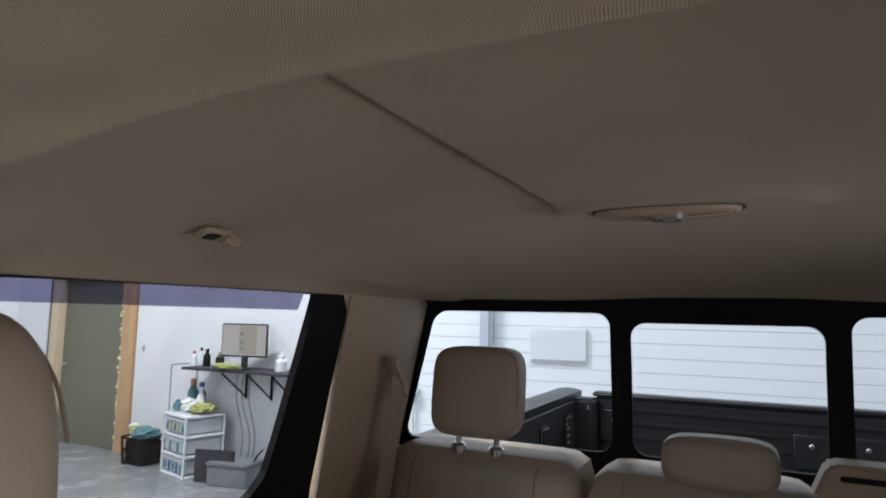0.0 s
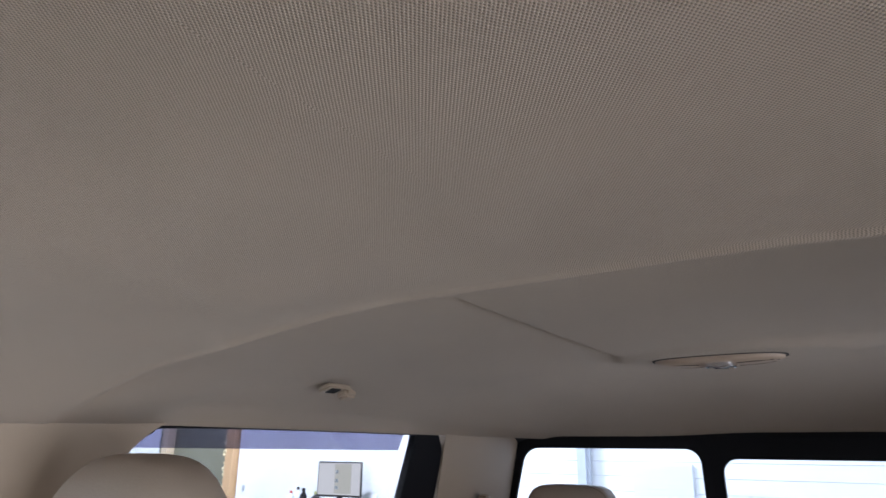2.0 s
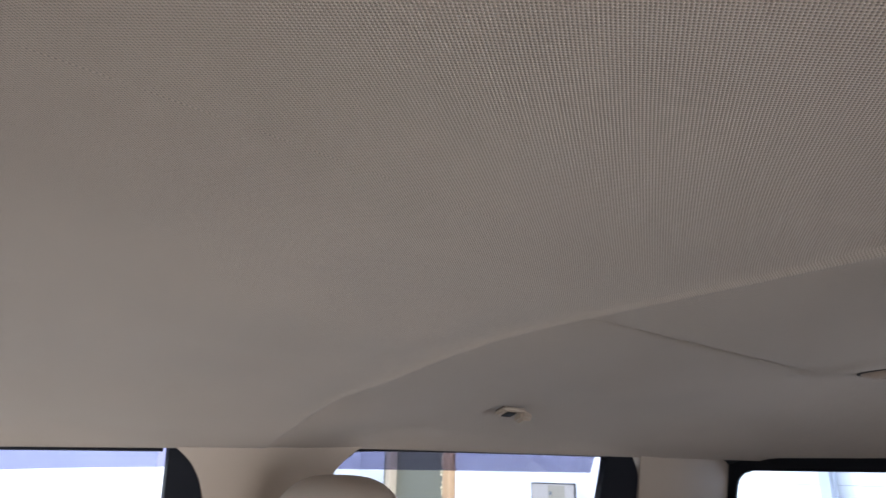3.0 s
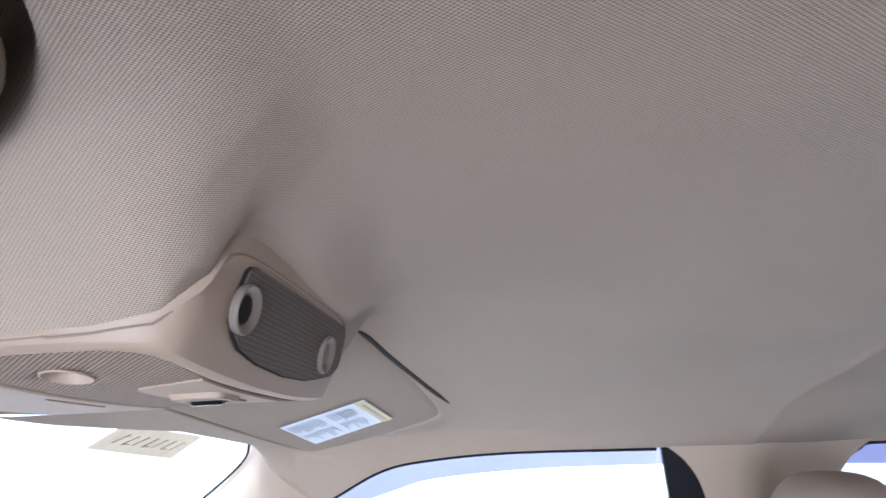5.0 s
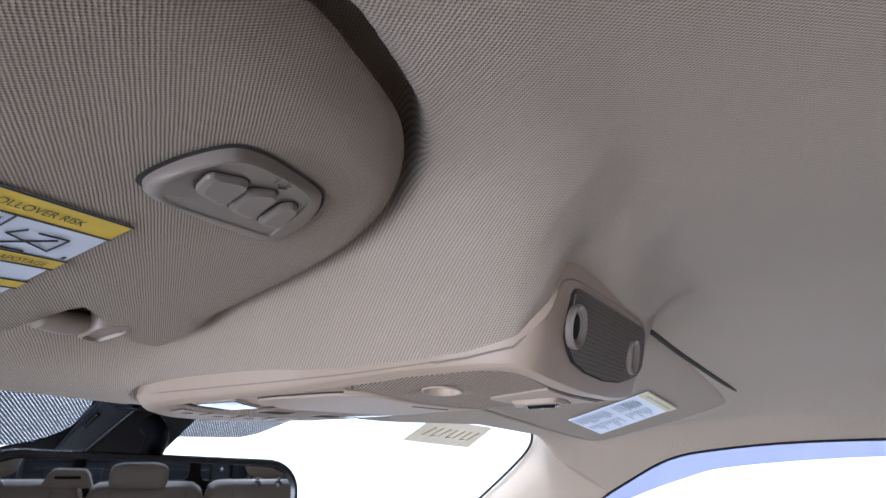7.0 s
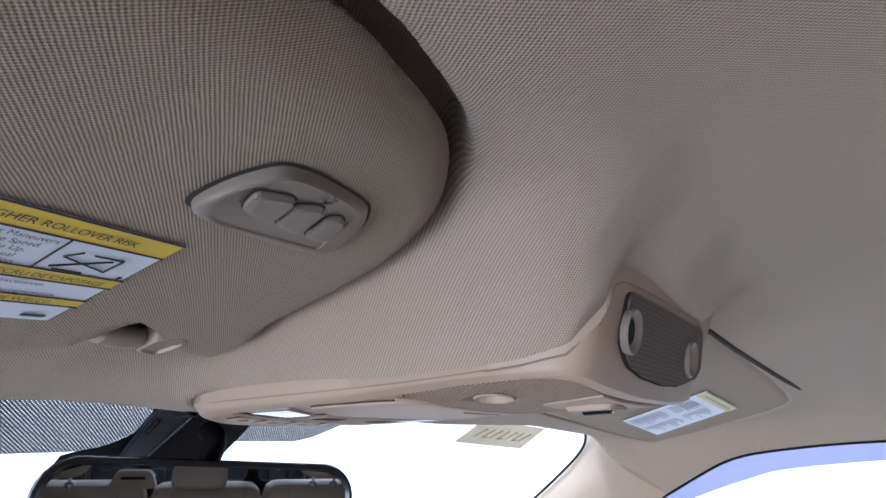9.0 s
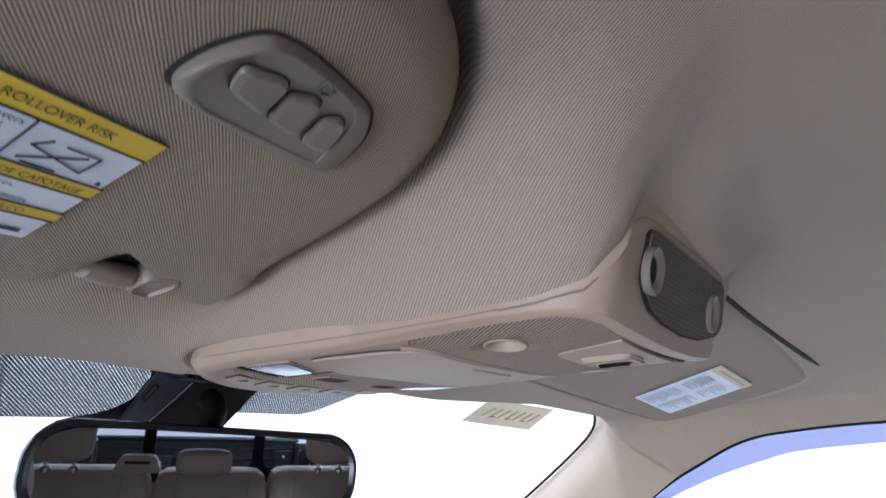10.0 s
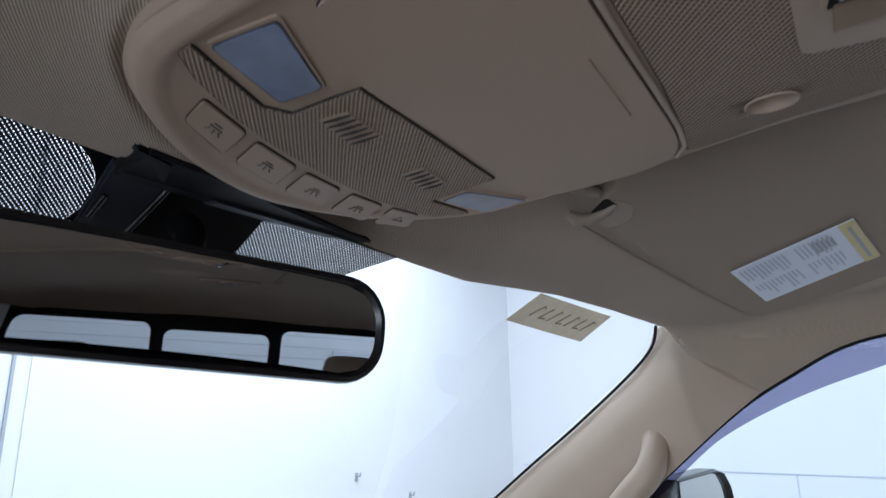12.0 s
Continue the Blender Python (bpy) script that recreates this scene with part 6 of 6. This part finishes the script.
door = thing("door_1", (7.73, Y0 - 0.05, 0), "closed olive-grey steel door in a raw timber opening", "door", kind="structure")
leaf = part("door_leaf", block(7.73, Y0 - 0.05, 1.10, 1.26, 0.05, 2.20, 0.006), M_DOOR, door)
part("door_handle", tube([(8.24, Y0 - 0.02, 1.02), (8.24, Y0 + 0.05, 1.02), (8.14, Y0 + 0.055, 1.02)], 0.012, 10), M_STEEL, leaf, "steel lever handle")
part("door_jamb", block(7.00, Y0 + 0.005, 1.14, 0.15, 0.16, 2.28, 0.006), M_PINE, door, "raw orange pine stud")
part("door_jamb", block(8.44, Y0 + 0.005, 1.14, 0.13, 0.16, 2.28, 0.006), M_PALE_WOOD, door, "pale raw timber stud")
part("door_jamb", block(8.55, Y0 + 0.0, 1.14, 0.08, 0.12, 2.28, 0.006), M_DOOR, door)
part("door_head", block(7.73, Y0 + 0.005, 2.245, 1.32, 0.16, 0.09, 0.006), M_PINE, door)
rng = random.Random(9)
bm = bmesh.new()
for k in range(60):
    z = 0.03 + 2.15 * k / 60
    block(7.085 + rng.uniform(-0.012, 0.012), Y0 + 0.07 + rng.uniform(-0.02, 0.01), z, rng.uniform(0.02, 0.055), rng.uniform(0.02, 0.05), rng.uniform(0.03, 0.07), 0.008, 1, Euler((rng.uniform(-1, 1), rng.uniform(-1, 1), rng.uniform(-1, 1))).to_matrix(), bm)
part("torn_foam", bm, M_FOAM, door, "ragged yellowed insulation foam")
part("outlet_box", block(6.75, Y0 + 0.01, 1.28, 0.03, 0.03, 0.07, 0.004), M_STEEL, wall_back)

# small window and pipes on the sided wall
M_BLIND = plain("pale_blind", (0.70, 0.735, 0.80), 0.5, vary=0.03)
vent = thing("window_6", (1.50, Y0 + 0.02, 1.38), "small pale window with a closed blind on the siding", "window", kind="structure")
part("pane", block(1.50, Y0 + 0.025, 1.525, 0.50, 0.02, 0.275, 0.003), M_BLIND, vent)
part("window_sill", block(1.50, Y0 + 0.022, 1.375, 0.52, 0.014, 0.018, 0.004), M_SIDING, vent)
for k in range(7):
    part("blind_slat", block(1.50, Y0 + 0.0375, 1.405 + 0.038 * k, 0.49, 0.004, 0.0372, 0.001), M_BLIND, vent)
pipe = thing("downspout", (2.16, Y0 + 0.06, 0), "pale grey metal downspout on the white siding", "downspout")
part("spout", block(2.16, Y0 + 0.075, 2.30, 0.11, 0.09, 2.20, 0.02), plain("pale_grey_metal", (0.48, 0.52, 0.60), 0.5), pipe)
thin = thing("wall_conduit", (2.92, Y0 + 0.05, 0), "thin pale conduit with a small box on the siding", "conduit")
part("conduit", tube([(2.92, Y0 + 0.05, 0.0), (2.92, Y0 + 0.05, 1.02)], 0.016, 10), M_WHITE_PL, thin)
part("conduit_box", block(2.92, Y0 + 0.06, 1.05, 0.10, 0.06, 0.08, 0.008), M_WHITE_PL, thin)

# wall desk with monitor
desk = thing("wall_shelf_desk", (5.05, Y0 + 0.22, 1.10), "black wall-hung shelf desk on diagonal steel brackets", "shelf desk")
part("board", block(4.80, Y0 + 0.22, 1.125, 1.62, 0.44, 0.03, 0.006), M_DARK_SHELF, desk)
for x in (4.05, 4.36, 4.69, 5.05):
    br = part("bracket", tube([(x, Y0 + 0.02, 1.10), (x, Y0 + 0.02, 0.80)], 0.014, 8), M_BLACK, desk)
    part("brace", tube([(x, Y0 + 0.025, 0.82), (x, Y0 + 0.40, 1.10)], 0.011, 8), M_BLACK, br)
mon = thing("monitor", (4.90, Y0 + 0.22, 1.14), "flat black-framed computer monitor showing a pale page", "monitor")
turn = Euler((0, 0, radians(14))).to_matrix()
part("bezel", block(4.90, Y0 + 0.24, 1.445, 0.54, 0.03, 0.36, 0.008, 2, turn), M_SCREEN, mon)
scr = part("screen", block(4.90 - 0.004, Y0 + 0.257, 1.448, 0.51, 0.004, 0.325, 0.0, 1, turn), M_DISPLAY, mon, "lit screen")
part("page", block(4.84, Y0 + 0.258, 1.45, 0.20, 0.004, 0.30, 0.0, 1, turn), M_DISPLAY_2, scr)
for z in (1.52, 1.43, 1.36):
    part("page_mark", block(4.91, Y0 + 0.278, z, 0.035, 0.003, 0.035, 0.0, 1, turn), M_GREY_BOX, scr)
part("stand", block(4.90, Y0 + 0.23, 1.20, 0.06, 0.05, 0.14, 0.006), M_SCREEN, mon)
part("foot", block(4.90, Y0 + 0.24, 1.148, 0.26, 0.17, 0.014, 0.004), M_SCREEN, mon)


def bottle(x, y, z, r, h, mat, cap, label):
    ob = thing("spray_bottle", (x, y, z), label, "bottle")
    part("bottle_body", lathe((x, y, z), (0, 0, 1), [(0.0, 0), (r, 0.0), (r, h * 0.6), (r * 0.45, h * 0.75), (r * 0.4, h * 0.8), (0, h * 0.8)], 14), mat, ob)
    part("bottle_cap", block(x, y, z + h * 0.9, r * 1.1, r * 0.7, h * 0.2, 0.006), cap, ob)


bottle(5.68, Y0 + 0.2, 1.14, 0.035, 0.16, M_WHITE_PL, M_RED, "white spray bottle with a red head on the desk")
bottle(5.62, Y0 + 0.15, 1.14, 0.03, 0.20, M_WHITE_PL, M_BLACK, "white bottle with a black cap on the desk")
bottle(5.48, Y0 + 0.2, 1.14, 0.04, 0.19, M_BLACK, M_BLACK, "black bottle on the desk")
bottle(5.36, Y0 + 0.12, 1.14, 0.05, 0.16, M_SCREEN, M_LIME, "dark can with a yellow cap on the desk")
bottle(4.42, Y0 + 0.2, 1.14, 0.06, 0.17, M_WHITE_PL, M_WHITE_PL, "white jar on the desk")
kb = thing("keyboard", (4.95, Y0 + 0.36, 1.14), "black keyboard on the desk", "keyboard")
part("case", block(4.95, Y0 + 0.37, 1.152, 0.42, 0.13, 0.022, 0.006), M_SCREEN, kb)
cloth = thing("folded_cloth", (4.98, Y0 + 0.40, 1.16), "crumpled yellow-green cloth on the desk edge", "cloth")


def crumple(cx, cy, cz, sx, sy, sz, seed, amount=0.35):
    """A lump of crumpled cloth."""
    bm = bmesh.new()
    bmesh.ops.create_icosphere(bm, subdivisions=4, radius=1.0)
    for v in bm.verts:
        n = noise.noise(v.co * 2.2 + Vector((seed, 0, 0))) + 0.5 * noise.noise(v.co * 5.0 + Vector((0, seed, 0)))
        q = v.co * (1 + amount * n)
        v.co = (cx + q.x * sx, cy + q.y * sy, cz + max(-0.6, q.z) * sz)
    return bm


part("fold", crumple(4.98, Y0 + 0.40, 1.172, 0.18, 0.06, 0.035, 3.0), M_LIME, cloth)

# corner drawer tower with bottles on top
def drawer_tower(x, y, turn):
    ob = thing("drawer_tower", (x, y, 0), "white plastic drawer tower with milky drawers full of bottles", "drawer unit")
    rot = Euler((0, 0, turn)).to_matrix()
    at = lambda u, v, z: Vector((x, y, 0)) + rot @ Vector((u, v, z))
    for k in range(4):
        part("rail", block(*at(0, 0, 0.015 + 0.205 * k), 0.52, 0.46, 0.030, 0.008, 2, rot), M_WHITE_PL, ob)
    for u in (-0.248, 0.248):
        for v in (-0.218, 0.218):
            part("upright", block(*at(u, v, 0.32), 0.022, 0.022, 0.62, 0.005, 2, rot), M_WHITE_PL, ob)
    for k, mat in enumerate((M_BLUE, M_CLEAR_PL, M_LIME)):
        d = part("drawer", block(*at(0, 0, 0.117 + 0.205 * k), 0.465, 0.42, 0.15, 0.014, 2, rot), M_CLEAR_PL, ob)
        part("drawer_lip", block(*at(0, 0.217, 0.182 + 0.205 * k), 0.44, 0.012, 0.022, 0.004, 2, rot), M_WHITE_PL, d)
        part("drawer_lip", block(*at(0.24, 0.0, 0.182 + 0.205 * k), 0.012, 0.40, 0.022, 0.004, 2, rot), M_WHITE_PL, d)
        for j in range(5):
            part("content", block(*at(-0.17 + 0.085 * j, 0.2135, 0.10 + 0.205 * k), 0.045, 0.006, 0.08 + 0.02 * (j % 2), 0.006, 1, rot), mat if (j + k) % 2 else M_TEAL, d)
    return ob


TX, TY = 5.50, Y0 + 0.31
drawer_tower(TX, TY, radians(-16))
heap = thing("cleaning_cloths", (TX - 0.1, TY, 0.66), "heap of yellow-green and white cleaning cloths on the drawers", "cloth")
part("cloth_yellow", crumple(TX - 0.14, TY + 0.02, 0.70, 0.14, 0.12, 0.06, 1.0), M_LIME, heap)
part("cloth_white", crumple(TX + 0.05, TY + 0.02, 0.72, 0.08, 0.10, 0.07, 2.0), M_PAPER, heap)
bottle(TX + 0.10, TY - 0.05, 0.66, 0.055, 0.34, M_TEAL, M_ORANGE, "teal spray bottle with an orange head on the drawers")
bottle(TX + 0.02, TY - 0.10, 0.66, 0.05, 0.30, M_BLUE, M_BLUE, "blue spray bottle on the drawers")
bottle(TX - 0.06, TY - 0.02, 0.66, 0.045, 0.26, M_WHITE_PL, M_WHITE_PL, "white spray bottle on the drawers")
bottle(TX + 0.22, TY + 0.04, 0.66, 0.05, 0.11, M_TEAL, M_TEAL, "small teal tub on the drawers")
frame_bar = thing("desk_side_rack", (5.80, Y0 + 0.2, 0), "thin steel rack of tubes below the desk end", "rack")
for a, b in (((5.80, Y0 + 0.03, 0.02), (5.80, Y0 + 0.03, 1.15)), ((5.80, Y0 + 0.40, 0.02), (5.80, Y0 + 0.40, 1.15)), ((5.80, Y0 + 0.03, 1.15), (5.80, Y0 + 0.40, 1.15))):
    part("rack_tube", tube([a, b], 0.008, 8), M_STEEL, frame_bar)
cable = thing("hanging_cables", (5.2, Y0 + 0.1, 0.6), "dark cables hanging from the desk to the floor", "cable")
for k, (xa, xb) in enumerate(((5.00, 4.92), (5.08, 5.02), (4.90, 4.85))):
    part("cable", tube(smooth_loop([(xa, Y0 + 0.12, 1.11), (xa + 0.03, Y0 + 0.10, 0.8), (xb - 0.05, Y0 + 0.12, 0.4), (xb, Y0 + 0.14, 0.02)], 6, False), 0.005, 6), M_GREY_BOX, cable)

basket = thing("laundry_basket", (6.33, Y0 + 0.26, 0), "black plastic lattice basket full of cloths", "basket")
part("basket_floor", block(6.33, Y0 + 0.26, 0.02, 0.36, 0.28, 0.02, 0.004), M_BLACK, basket)
for z, g in ((0.02, 1.0), (0.16, 1.04), (0.30, 1.10)):
    part("hoop", tube([(6.33 + u * 0.18 * g, Y0 + 0.26 + v * 0.16 * g, z) for u, v in rounded(-1, 1, -1, 1, 0.3, 4)], 0.010, 8, closed=True), M_BLACK, basket)
for k in range(28):
    a, b = rounded(-1, 1, -1, 1, 0.3, 6)[k % 28], rounded(-1, 1, -1, 1, 0.3, 6)[(k + 1) % 28]
    part("slat", tube([(6.33 + a[0] * 0.18, Y0 + 0.26 + a[1] * 0.16, 0.02), (6.33 + b[0] * 0.197, Y0 + 0.26 + b[1] * 0.174, 0.30)], 0.008, 6), M_BLACK, basket)
part("basket_lining", block(6.33, Y0 + 0.26, 0.15, 0.33, 0.25, 0.24, 0.02), M_BLACK, basket)
load = thing("cloth_pile", (6.31, Y0 + 0.26, 0.3), "teal and orange cloths heaped in the basket", "cloth")
part("cloth_teal", crumple(6.27, Y0 + 0.28, 0.34, 0.16, 0.13, 0.07, 5.0), M_TEAL, load)
part("cloth_orange", crumple(6.43, Y0 + 0.26, 0.35, 0.09, 0.10, 0.06, 6.0), M_LIME, load)
part("cloth_white", crumple(6.49, Y0 + 0.28, 0.40, 0.05, 0.05, 0.04, 7.0), M_PAPER, load)

panel = thing("leaning_board", (5.05, Y0 + 0.42, 0), "black board standing on edge before the drawers", "board")
part("board", block(4.98, Y0 + 0.50, 0.165, 0.44, 0.035, 0.33, 0.006, 2, Euler((0, 0, radians(14))).to_matrix()), M_DARK_SHELF, panel)
box = thing("storage_box", (4.92, Y0 + 0.55, 0), "low grey storage box with a lid on the floor", "storage box")
rot = Euler((0, 0, radians(10))).to_matrix()
part("box_body", block(4.78, Y0 + 0.40, 0.10, 0.46, 0.34, 0.20, 0.012, 2, rot), M_GREY_BOX, box)
part("box_lid", block(4.78, Y0 + 0.40, 0.212, 0.48, 0.36, 0.03, 0.008, 2, rot), M_GREY_BOX, box)
part("box_strap", tube([(4.60, Y0 + 0.34, 0.22), (4.54, Y0 + 0.36, 0.30), (4.48, Y0 + 0.34, 0.36)], 0.008, 6), M_BLACK, box)

# unseen strip lights added on the workshop ceiling, weighted to match the brightness
for x, y, share in LAMPS:
    lamp = thing("unseen_strip_light", (x, y, ZT - 0.04), "unseen white ceiling strip light with a lit diffuser, added to light the workshop", "ceiling light", "workshop strip lights")
    part("light_case", block(x, y, ZT - 0.025, 1.60, 0.24, 0.05, 0.01), M_WHITE_PL, lamp)
    part("diffuser", block(x, y, ZT - 0.055, 1.54, 0.18, 0.012, 0.004), M_TUBE, lamp, "lit diffuser")
    data = bpy.data.lights.new("unseen_strip_lamp", "AREA")
    data.shape, data.size, data.size_y, data.energy, data.color = "RECTANGLE", 1.50, 0.16, LAMP_WATTS * share, (0.90, 0.96, 1.0)
    bulb = new("unseen_strip_lamp", data)
    bulb.location = (x, y, ZT - 0.075)

# ---- siding boards, each with its own lap ----
base = block(0, 0, 0, 7.60, 0.018, 0.128, 0.003, 1)
base.transform(Euler((radians(1.6), 0, 0)).to_matrix().to_4x4())
board_mesh = mesh_of(base, "siding_board", M_SIDING, False)
for k in range(29):
    ob = new("siding_board", board_mesh)
    ob.location = (-0.80, Y0 - 0.004, 0.06 + 0.12 * k)
    ob.parent = siding
